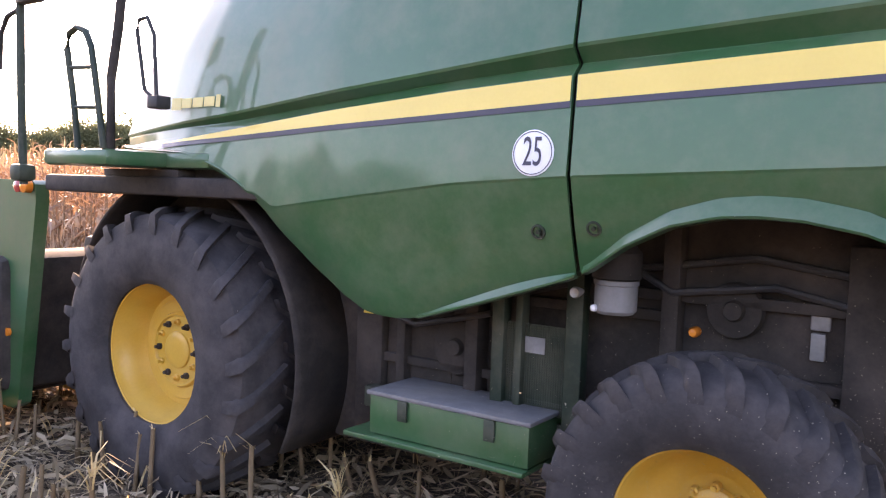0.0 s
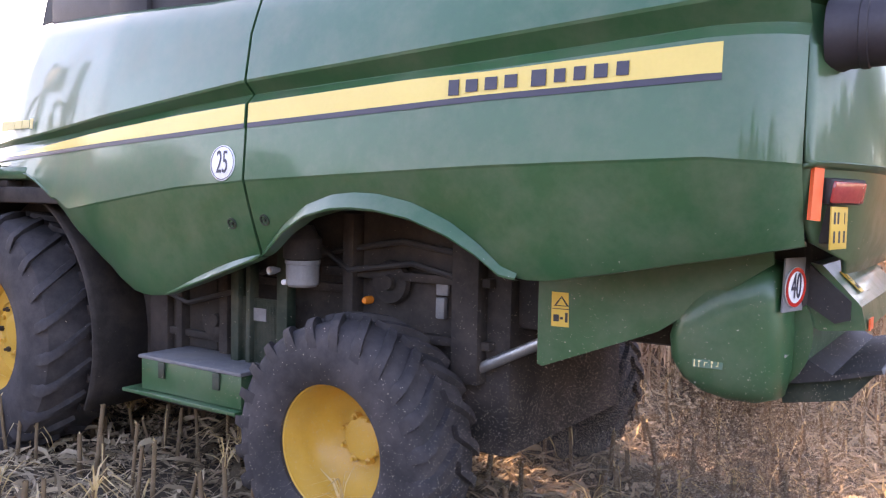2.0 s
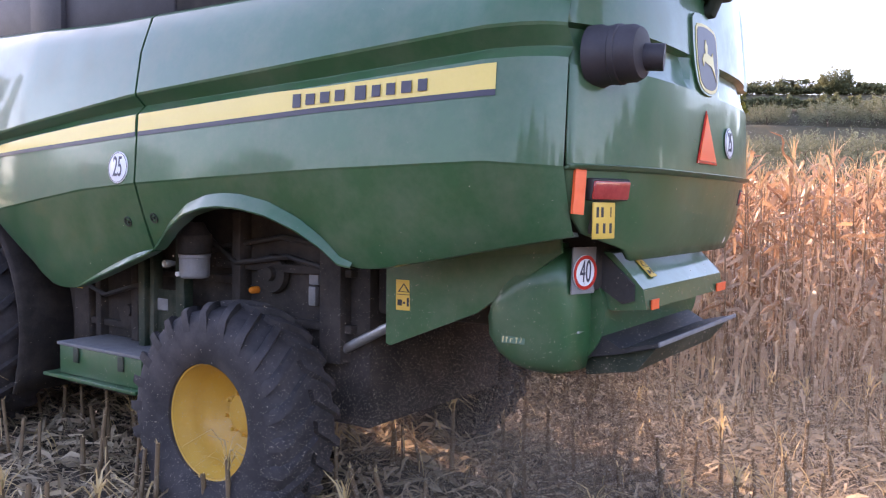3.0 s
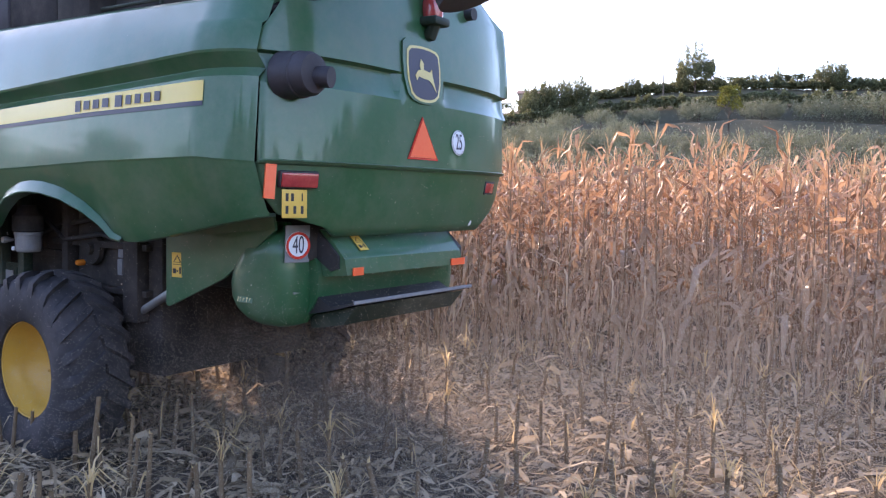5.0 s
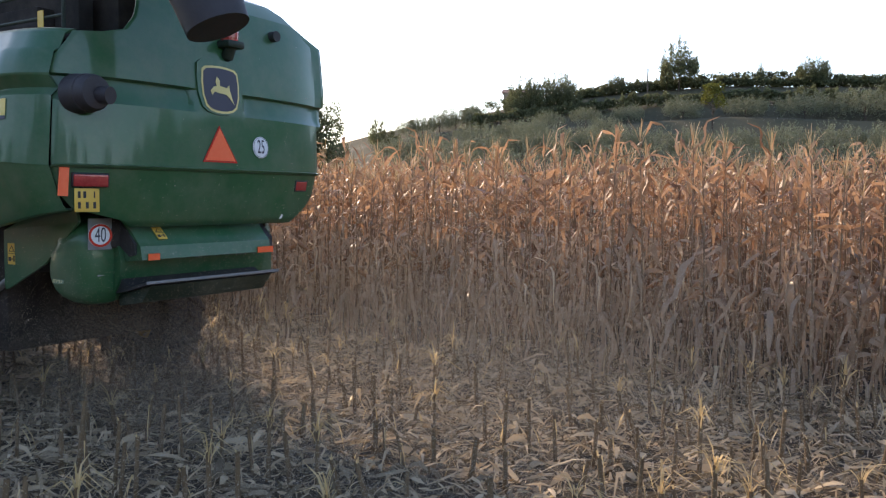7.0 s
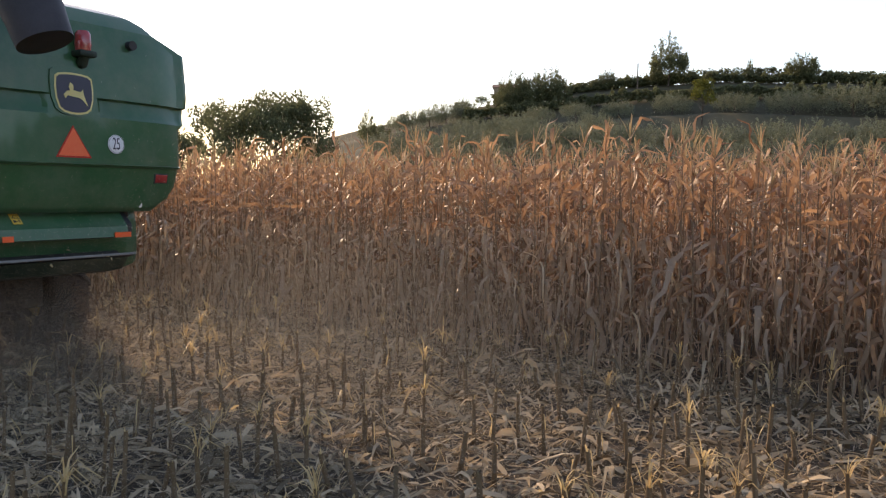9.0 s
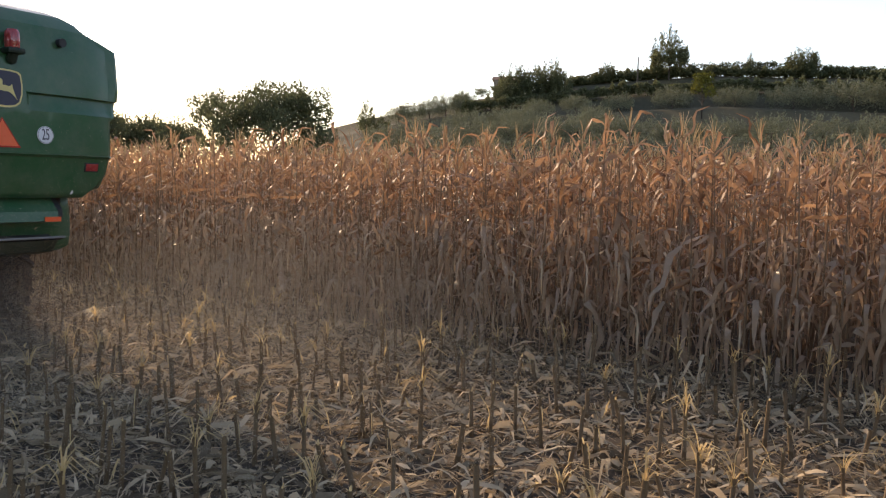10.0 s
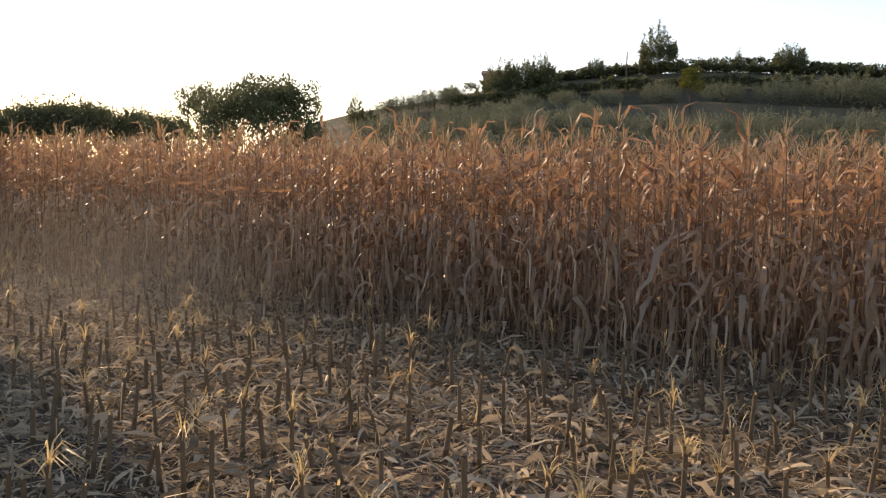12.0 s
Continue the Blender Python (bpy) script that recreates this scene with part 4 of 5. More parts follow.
# ---- underside: what hangs between the axles ----
bm = bmesh.new()
box(bm, 1.77, 2.72, 0.86, 1.24, 0.665, 0.865, 0.006)
tb = hpart("tool_box", bm, GREEN_LOW, label="green steel tool box with a grey lid")
bm = bmesh.new()
box(bm, 1.755, 2.735, 0.84, 1.255, 0.868, 0.892, 0.006)
hpart("box_lid", bm, TREAD, tb, "scuffed grey lid")
for x in (2.50, 1.98):
    bm = bmesh.new()
    box(bm, x - 0.03, x + 0.03, 1.243, 1.256, 0.76, 0.865, 0.004)
    hpart("latch", bm, DARKGREEN, tb)
bm = bmesh.new()
box(bm, 1.77, 2.86, 0.84, 1.29, 0.635, 0.66, 0.005)
hpart("step_plate", bm, GREEN_LOW)
# posts and screen: green darkened for the shade under the body
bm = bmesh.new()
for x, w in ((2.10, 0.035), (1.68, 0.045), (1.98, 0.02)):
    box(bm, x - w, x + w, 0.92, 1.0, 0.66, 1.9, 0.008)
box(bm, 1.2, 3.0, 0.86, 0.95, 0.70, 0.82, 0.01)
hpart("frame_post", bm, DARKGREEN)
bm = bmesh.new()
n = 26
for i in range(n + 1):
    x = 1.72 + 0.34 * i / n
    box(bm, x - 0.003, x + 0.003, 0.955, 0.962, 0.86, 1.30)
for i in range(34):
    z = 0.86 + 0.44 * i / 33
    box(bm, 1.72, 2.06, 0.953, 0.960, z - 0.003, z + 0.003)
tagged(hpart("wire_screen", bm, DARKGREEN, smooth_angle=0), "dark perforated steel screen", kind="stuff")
plate("grey_label", pose(1.90, 0.968, 1.20, 90, 0, 180), 0.11, 0.08, GREY)
bm = bmesh.new()
lathe(bm, [(0.0005, 1.42), (0.082, 1.42), (0.096, 1.435), (0.098, 1.55), (0.104, 1.555), (0.104, 1.575), (0.0005, 1.58)], 24, "z", centre=(1.45, 1.06, 0))
can = hpart("filter_canister", bm, GREY, label="grey plastic filter bowl")
bm = bmesh.new()
lathe(bm, [(0.10, 1.577), (0.112, 1.585), (0.112, 1.70), (0.09, 1.72), (0.06, 1.78)], 24, "z", centre=(1.45, 1.06, 0))
hpart("filter_head", bm, DARK, can, "dark dusty filter head")
bm = bmesh.new()
lathe(bm, [(0.016, 1.12), (0.016, 1.15), (0.010, 1.155)], 12, "y", centre=(1.52, 0, 1.445))
hpart("drain_knob", bm, WHITE, can)
bm = bmesh.new()
lathe(bm, [(0.012, 1.10), (0.024, 1.15), (0.026, 1.175), (0.022, 1.185), (0.0005, 1.178)], 24, "y", centre=(1.60, 0, 1.51))
hpart("side_lamp", bm, STEEL, label="small round clear side lamp")
bm = bmesh.new()
lathe(bm, [(0.024, 0.77), (0.025, 0.83), (0.017, 0.845), (0.0005, 0.848)], 20, "y", centre=(1.16, 0, 1.34))
hpart("amber_reflector", bm, AMBER)
bm = bmesh.new()
box(bm, 0.60, 0.66, 0.79, 0.83, 1.28, 1.40, 0.008)
box(bm, 0.585, 0.665, 0.79, 0.82, 1.41, 1.52, 0.008)
hpart("steel_bracket", bm, GREY)
bm = bmesh.new()
tube(bm, [(0.4, 0.82, 1.02), (-0.05, 0.84, 1.24)], 0.03, 12)
hpart("steering_ram", bm, STEEL)
for i, (x, z) in enumerate(((0.98, 1.46), (2.45, 1.1))):
    bm = bmesh.new()
    lathe(bm, [(0.0005, 0.79), (0.12 + 0.03 * (i % 3), 0.79), (0.13 + 0.03 * (i % 3), 0.81), (0.12 + 0.03 * (i % 3), 0.84), (0.05, 0.84), (0.04, 0.87), (0.0005, 0.87)], 24, "y", centre=(x, 0, z))
    hpart("pulley", bm, DARK)
for pts in (((2.6, 0.8, 1.55), (2.0, 0.86, 1.45), (1.4, 0.84, 1.62), (0.9, 0.82, 1.70), (0.3, 0.8, 1.62)), ((1.6, 0.86, 1.7), (1.25, 0.88, 1.52), (0.8, 0.86, 1.58), (0.4, 0.84, 1.5)), ((3.2, 0.82, 1.3), (2.7, 0.88, 1.2), (2.2, 0.9, 1.32))):
    bm = bmesh.new()
    tube(bm, pts, 0.018, 8)
    hpart("hose", bm, BLACK)
for x0, x1, z0, z1, d in ((0.35, 0.52, 0.95, 1.78, 0.10), (1.22, 1.30, 0.8, 1.85, 0.10), (2.28, 2.36, 0.66, 1.55, 0.12), (2.78, 2.84, 0.6, 1.5, 0.09)):
    bm = bmesh.new()
    box(bm, x0, x1, 0.76, 0.78 + d, z0, z1, 0.008)
    hpart("frame_rib", bm, DARK)
for x0, x1, z in ((0.3, 1.5, 1.50), (0.3, 1.3, 1.16), (1.3, 2.9, 1.40), (2.1, 3.0, 0.98)):
    bm = bmesh.new()
    box(bm, x0, x1, 0.76, 0.84, z - 0.025, z + 0.025, 0.006)
    hpart("cross_rail", bm, DARK)
# leg coloured dark for the shade behind the front wheel
bm = bmesh.new()
box(bm, 2.95, 3.15, 0.72, 0.86, 0.5, 1.75, 0.02)
hpart("frame_leg", bm, DARK)


def warning_label(m, w, h):
    ob = plate("warning_label", m, w, h, SIGN, label="yellow warning label with black pictograms", depth=0.002)
    bm = bmesh.new()
    a = w * 0.38
    prism(bm, [(0, h * 0.40, 0.0025), (-a, h * 0.10, 0.0025), (a, h * 0.10, 0.0025)], (0, 0, 0.001))
    part("pictogram", bm, BLACK, ob)
    bm = bmesh.new()
    prism(bm, [(0, h * 0.34, 0.0037), (-a * 0.65, h * 0.125, 0.0037), (a * 0.65, h * 0.125, 0.0037)], (0, 0, 0.001))
    part("pictogram_field", bm, SIGN, ob)
    bars(ob, [(0, h * 0.02, w * 0.9, h * 0.02), (-w * 0.25, -h * 0.25, w * 0.28, h * 0.2), (w * 0.02, -h * 0.25, w * 0.14, h * 0.07), (w * 0.26, -h * 0.22, w * 0.13, h * 0.28)], BLACK, "pictogram_bar")


# rear side shield
for s in (1, -1):
    bm = bmesh.new()
    prism(bm, [(-0.03, s * 0.90, 1.60), (-0.03, s * 0.90, 1.13), (-0.06, s * 0.90, 1.12), (-0.66, s * 0.94, 1.36), (-1.16, s * 0.98, 1.70), (-1.16, s * 1.0, 1.80), (-0.4, s * 0.95, 1.70)], (0, s * 0.02, 0))
    hpart("side_shield", bm, GREEN_LOW, label="dusty green rear shield plate", smooth_angle=0)
warning_label(pose(-0.165, 0.932, 1.415, 90, 0, 184), 0.105, 0.17)
warning_label(pose(3.05, 0.868, 1.30, 90, 0, 180), 0.07, 0.15)

# straw chopper housing with its round end
bm = bmesh.new()
lathe(bm, [(0.0005, -0.74), (0.30, -0.74), (0.30, 0.74), (0.0005, 0.74)], 40, "y", centre=(-0.98, 0, 1.375))
housing = hpart("chopper_housing", bm, GREEN_LOW, label="rounded green straw chopper housing")
POD = [(-1.17, 1.70), (-1.06, 1.725), (-0.96, 1.715), (-0.86, 1.655), (-0.78, 1.565), (-0.72, 1.46), (-0.69, 1.35), (-0.70, 1.24), (-0.76, 1.15), (-0.85, 1.095), (-0.96, 1.07), (-1.08, 1.07), (-1.17, 1.10), (-1.20, 1.22), (-1.205, 1.40), (-1.195, 1.57)]


def pod(sign):
    """The housing's end cover: a teardrop that swells outward."""
    bm = bmesh.new()
    rings = []
    for f, y in ((1.0, 0.72), (1.0, 0.80), (0.985, 0.86), (0.94, 0.91), (0.86, 0.95), (0.72, 0.978), (0.5, 0.993), (0.25, 1.0)):
        cx, cz = -0.97 - 0.03 * (1 - f), 1.36 - 0.03 * (1 - f)
        rings.append([(cx + (x - cx) * f, sign * (y + 0.035 * (x + 0.97)), cz + (z - cz) * f) for x, z in POD])
    sheet(bm, [r + [r[0]] for r in rings])
    bmesh.ops.remove_doubles(bm, verts=bm.verts, dist=0.0005)
    bmesh.ops.contextual_create(bm, geom=[e for e in bm.edges if e.is_boundary and abs(e.verts[0].co.y) > 0.95])
    return bm


for sg_ in (1, -1):
    hpart("end_cover", pod(sg_), GREEN_LOW, housing, smooth_angle=75)
for x, z in ((-1.19, 1.50), (-1.20, 1.40), (-1.205, 1.30), (-1.19, 1.20), (-1.16, 1.125), (-1.08, 1.09), (-0.98, 1.085)):
    bm = bmesh.new()
    lathe(bm, [(0.008, 0.80), (0.008, 0.875), (0.0005, 0.877)], 6, "y", centre=(x + 0.012, 0, z))
    hpart("bolt", bm, STEEL, housing, smooth_angle=0)
for s in (1, -1):
    bm = bmesh.new()
    prism(bm, [(-0.74, s * 0.86, 1.52), (-0.98, s * 0.88, 1.74), (-1.10, s * 0.84, 1.74), (-1.13, s * 0.80, 1.50), (-1.15, s * 0.80, 1.2)], (0, -s * 0.25, 0))
    hpart("chopper_cheek", bm, GREEN, smooth_angle=30)
st = plate("pictogram_strip", Matrix.Translation((-0.905, 1.006, 1.25)) @ pose(0, 0, 0, 78, 0, 183), 0.13, 0.035, GREEN_LOW, depth=0.001)
bars(st, [(-0.055, 0, 0.005, 0.03), (-0.035, 0.009, 0.009, 0.009), (-0.035, -0.007, 0.003, 0.016), (-0.012, -0.003, 0.003, 0.016), (-0.006, 0.006, 0.014, 0.003), (0.02, 0.009, 0.009, 0.009), (0.02, -0.007, 0.003, 0.016), (0.042, -0.006, 0.009, 0.003), (0.046, 0.005, 0.003, 0.016)], GOLD, "pictogram_bar")
sg = plate("sign_plate", Matrix.Translation((-1.215, 0.865, 1.61)) @ pose(0, 0, 0, 92, 0, -106), 0.17, 0.23, GREY, label="grey plate behind a speed sign", depth=0.004)
disc_sign("speed_sign", Matrix.Translation((-1.223, 0.867, 1.60)) @ pose(0, 0, 0, 92, 0, -106), 0.086, "40", RED, label="round red-ringed speed sign reading 40")

# tailboard, its deflector and arms
bm = bmesh.new()
prism(bm, [(-1.12, 0.70, 1.72), (-1.30, 0.70, 1.69), (-1.46, 0.70, 1.52), (-1.48, 0.70, 1.42), (-1.30, 0.70, 1.40), (-1.12, 0.70, 1.5)], (0, -1.32, 0))
hpart("tailboard", bm, GREEN, label="sloping green tailboard", smooth_angle=20)
bm = bmesh.new()
prism(bm, [(-1.15, 0.72, 1.33), (-1.36, 0.72, 1.215), (-1.55, 0.72, 1.262), (-1.555, 0.72, 1.245), (-1.36, 0.72, 1.19), (-1.12, 0.72, 1.14)], (0, -1.36, 0))
hpart("deflector", bm, BLACK, label="black swath deflector with a pale grey edge", smooth_angle=20)
bm = bmesh.new()
box(bm, -1.562, -1.548, -0.64, 0.72, 1.245, 1.268, 0.003)
hpart("deflector_edge", bm, GREY)
# green skirt, its colour darkened to sit in shade below the deflector
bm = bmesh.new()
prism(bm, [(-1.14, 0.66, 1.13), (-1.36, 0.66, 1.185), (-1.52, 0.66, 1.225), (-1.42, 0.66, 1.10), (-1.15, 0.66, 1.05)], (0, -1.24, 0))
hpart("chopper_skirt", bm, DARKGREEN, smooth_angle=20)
for y0, y1 in ((0.66, 0.72), (-0.70, -0.63)):
    bm = bmesh.new()
    prism(bm, [(-1.12, y0, 1.74), (-1.22, y0, 1.72), (-1.42, y0, 1.54), (-1.42, y0, 1.46), (-1.36, y0, 1.44), (-1.14, y0, 1.58)], (0, y1 - y0, 0))
    hpart("hinge_arm", bm, BLACK, smooth_angle=20)
plate("red_reflector", Matrix.Translation((-1.487, 0.60, 1.44)) @ pose(0, 0, 0, 90, 0, -90), 0.10, 0.05, ORANGE, label="small red reflector", depth=0.004)
plate("red_reflector", Matrix.Translation((-1.487, -0.55, 1.44)) @ pose(0, 0, 0, 90, 0, -90), 0.18, 0.05, ORANGE, label="small red reflector", depth=0.004)
warning_label(Matrix.Translation((-1.385, 0.47, 1.61)) @ pose(0, 0, 0, 43.3, 0, -90), 0.085, 0.125)
bm = bmesh.new()
box(bm, -1.25, -0.6, -0.8, 0.8, 1.5, 2.0, 0.03)
hpart("straw_hood_core", bm, DARK)

# ---- front: fender, platform, rails, header ----
def outboard(bm):
    """Moves the rails out to the walkway's edge, which stands clear of the side panel."""
    for v in bm.verts:
        v.co = (v.co.x * 0.905, v.co.y + 0.34, EYE[2] + (v.co.z - EYE[2]) * 0.905)


bm = bmesh.new()
box(bm, 4.29, 4.95, 1.0, 1.76, 2.03, 2.13, 0.03)
box(bm, 3.9, 4.6, 1.0, 1.35, 2.03, 2.13, 0.03)
hpart("platform", bm, GREEN, label="green walkway beside the cab")
bm = bmesh.new()
box(bm, 3.4, 5.62, 0.8, 1.36, 1.86, 1.98, 0.03)
box(bm, 4.2, 4.96, 1.0, 1.33, 1.96, 2.026, 0.01)
box(bm, 3.2, 4.4, 0.8, 1.20, 1.9, 2.06, 0.02)
hpart("fender_beam", bm, DARK)
bm = bmesh.new()
tube(bm, [(5.66, 1.44, 1.9), (5.67, 1.45, 2.5), (5.69, 1.45, 3.5)], 0.026, 12)
box(bm, 5.60, 5.74, 1.38, 1.5, 1.92, 2.04, 0.03)
outboard(bm)
hpart("mirror_post", bm, DARKGREEN)
bm = bmesh.new()
tube(bm, [(5.69, 1.45, 3.1), (5.85, 1.45, 3.06), (5.93, 1.45, 2.95), (5.95, 1.45, 2.7)], 0.016, 8)
box(bm, 5.42, 5.66, 1.42, 1.5, 3.12, 3.4, 0.02)
outboard(bm)
hpart("mirror", bm, BLACK)
bm = bmesh.new()
tube(bm, [(5.08, 1.40, 2.15), (5.14, 1.40, 2.5), (5.21, 1.40, 2.8), (5.19, 1.40, 2.90), (5.10, 1.40, 2.935), (5.00, 1.40, 2.90), (4.94, 1.40, 2.80), (4.86, 1.40, 2.45), (4.80, 1.40, 2.15)], 0.02, 10)
for z, a, b in ((2.68, 5.18, 4.92), (2.42, 5.125, 4.86)):
    tube(bm, [(a, 1.40, z), (b, 1.40, z - 0.01)], 0.014, 8)
outboard(bm)
hpart("grab_rail", bm, DARKGREEN)
bm = bmesh.new()
tube(bm, [(4.79, 1.36, 2.15), (4.79, 1.36, 2.6), (4.72, 1.36, 2.9), (4.66, 1.36, 3.3)], 0.028, 10)
outboard(bm)
hpart("cab_post", bm, DARK)
bm = bmesh.new()
tube(bm, [(4.60, 1.3, 2.96), (4.62, 1.3, 2.9), (4.54, 1.3, 2.52), (4.47, 1.3, 2.48)], 0.012, 8)
tube(bm, [(4.60, 1.3, 2.96), (4.52, 1.3, 2.97), (4.45, 1.3, 2.86), (4.42, 1.3, 2.46)], 0.012, 8)
box(bm, 4.36, 4.46, 1.24, 1.34, 2.40, 2.48, 0.01)
outboard(bm)
hpart("mirror_frame", bm, BLACK)
for y, x in ((1.42, 5.72), (1.42, 5.80)):
    bm = bmesh.new()
    lathe(bm, [(0.045, y), (0.045, y + 0.05), (0.03, y + 0.06), (0.0005, y + 0.062)], 20, "y", centre=(x - 0.03, 0, 1.885))
    hpart("indicator", bm, AMBER if x < 5.75 else LENS, label="round indicator lamp")
bm = bmesh.new()
prism(bm, [(5.64, 1.41, 1.90), (5.63, 1.41, 1.78), (5.86, 1.41, 0.30), (5.92, 1.41, 0.26), (6.4, 1.41, 0.26), (6.4, 1.41, 1.93), (5.68, 1.41, 1.93)], (0, -0.10, 0))
hpart("ladder_panel", bm, GREEN_LOW)
bm = bmesh.new()
lathe(bm, [(0.03, 1.42), (0.03, 1.44), (0.0005, 1.446)], 16, "y", centre=(5.96, 0, 0.82))
hpart("amber_reflector", bm, AMBER)
bm = bmesh.new()
prism(bm, [(3.9, 0.7, 2.1), (4.7, 0.7, 1.95), (4.8, 0.7, 3.3), (4.6, 0.7, 3.8), (3.9, 0.7, 3.8)], (0, -1.4, 0))
hpart("cab", bm, BLACK, label="dark glazed driver's cab", smooth_angle=20)
bm = bmesh.new()
box(bm, 5.0, 6.2, -0.7, 0.7, 0.7, 1.5, 0.05)
hpart("feeder_house", bm, DARK)
bm = bmesh.new()
box(bm, 6.1, 6.6, -3.0, 3.0, 0.3, 1.15, 0.06)
box(bm, 5.95, 6.5, 0.2, 1.5, 0.35, 1.38, 0.12)
hpart("header_frame", bm, DARK)
for k in range(9):
    y = -3.0 + k * 0.75
    bm = bmesh.new()
    rows = []
    for x, w, z in ((6.6, 0.28, 0.75), (7.3, 0.27, 0.62), (7.9, 0.16, 0.4), (8.3, 0.03, 0.15)):
        rows.append([(x, y - w, 0.1), (x, y - w * 0.7, z * 0.8), (x, y, z), (x, y + w * 0.7, z * 0.8), (x, y + w, 0.1)])
    sheet(bm, rows)
    hpart("header_snout", bm, YELLOW if k % 9 else GREEN)

# ================= trees, hill and distance =================
def crown(seed, clumps, count, size, mat, name="crown"):
    """Leaf sprays scattered through uneven clumps (x, y, z, radius, squash)."""
    rnd = np.random.default_rng(seed)
    total = sum(c[3] ** 2 for c in clumps)
    vs = []
    for cx, cy, cz, r, sq in clumps:
        n = int(count * r * r / total)
        d = rnd.normal(size=(n, 3))
        d /= np.linalg.norm(d, axis=1)[:, None]
        rad = r * rnd.uniform(0.35, 1.0, n) ** 0.5 * (1 + 0.22 * np.sin(d[:, 0] * 7 + seed) * np.cos(d[:, 2] * 6 + cx) + 0.07 * rnd.normal(size=n))
        p = d * rad[:, None] * np.array((1, 1, sq)) + np.array((cx, cy, cz))
        u = rnd.normal(size=(n, 3))
        u /= np.linalg.norm(u, axis=1)[:, None]
        w = np.cross(u, rnd.normal(size=(n, 3)))
        w /= np.linalg.norm(w, axis=1)[:, None]
        s = (size * rnd.uniform(0.5, 1.3, n))[:, None]
        q = np.stack([p - u * s, p + w * s * 0.45, p + u * s, p - w * s * 0.45], 1)
        vs.append(q.reshape(-1, 3))
    v = np.concatenate(vs)
    me = np_mesh(name, v, np.arange(len(v)).reshape(-1, 4))
    me.materials.append(mat)
    return me


def trunk(seed, h, r, limbs, reach):
    rnd = random.Random(seed)
    bm = bmesh.new()
    tube(bm, [(0, 0, -0.4), (0.02, 0, h * 0.3), (rnd.uniform(-0.1, 0.1), 0.05, h * 0.6), (rnd.uniform(-0.2, 0.2), 0, h)], r, 8, taper=r * 0.4)
    for i in range(limbs):
        a = i / limbs * math.tau + rnd.uniform(-0.4, 0.4)
        z = h * rnd.uniform(0.45, 0.85)
        L = reach * rnd.uniform(0.6, 1)
        tube(bm, [(0, 0, z), (math.cos(a) * L * 0.5, math.sin(a) * L * 0.5, z + L * 0.35), (math.cos(a) * L, math.sin(a) * L, z + L * 0.6)], r * 0.45, 6, taper=r * 0.1)
    return finish(bm, "trunk", BARK)


def tree_kind(seed, height, width, clumps, count, size, mat, name, label, category, group="", lump=1.0):
    """A tree of that height in metres at its origin: a trunk with its crown."""
    rnd = random.Random(seed)
    cl = []
    for i in range(clumps):
        t = (i + 0.5) / clumps
        a = i * 2.4 + rnd.uniform(-0.4, 0.4)
        rr = width * 0.5 * math.sqrt(t) * rnd.uniform(0.45, 0.75) * (1.5 - 0.5 * lump)
        z = height * (0.36 - 0.2 * (1 - lump) * 2 * rnd.random() + 0.5 * (1 - t * t * 0.7) * rnd.uniform(0.75, 1.05))
        r = width * rnd.uniform(0.13, 0.22) * lump
        cl.append((math.cos(a) * rr, math.sin(a) * rr, min(z, height - r * 0.75), r, rnd.uniform(0.65, 0.95) * (0.5 + 0.5 * lump)))
    ob = new(name, trunk(seed, height * 0.6, max(0.05, height * 0.025), 6, width * 0.35))
    new("crown", crown(seed, cl, count, size, mat)).parent = ob
    return tagged(ob, label, category, group)


def crown_top(ob):
    """The height that all but the last stray leaves of a tree stay under."""
    me = ob.children[0].data
    co = np.zeros(len(me.vertices) * 3, np.float32)
    me.vertices.foreach_get("co", co)
    return float(np.percentile(co[2::3], 99.6))


def stand_at(ob, az, dist, top_el, width=1.0):
    """Stands a copy of a tree of height 1 unit at a bearing, its top at that elevation from the eye."""
    x, y = dist * math.cos(radians(az)), dist * math.sin(radians(az))
    z = ground_z(x, y)
    h = max(2.6, EYE[2] + dist * math.tan(radians(top_el)) - z)
    base = ob["height"]
    m = Matrix.Translation((x, y, z)) @ Matrix.Rotation(az * 7.3, 4, "Z")
    c = copy_thing(ob, m)
    c.matrix_basis = m @ Matrix.Diagonal((h / base * width, h / base * width, h / base, 1))
    return c


def stand(kind, spots):
    for az, dist, el, w in spots:
        stand_at(kind, az, dist, el, w)
    bpy.data.objects.remove(kind.children[0])
    bpy.data.objects.remove(kind)


def kind_of(*a, **k):
    ob = tree_kind(*a, **k)
    ob["height"] = crown_top(ob)
    return ob


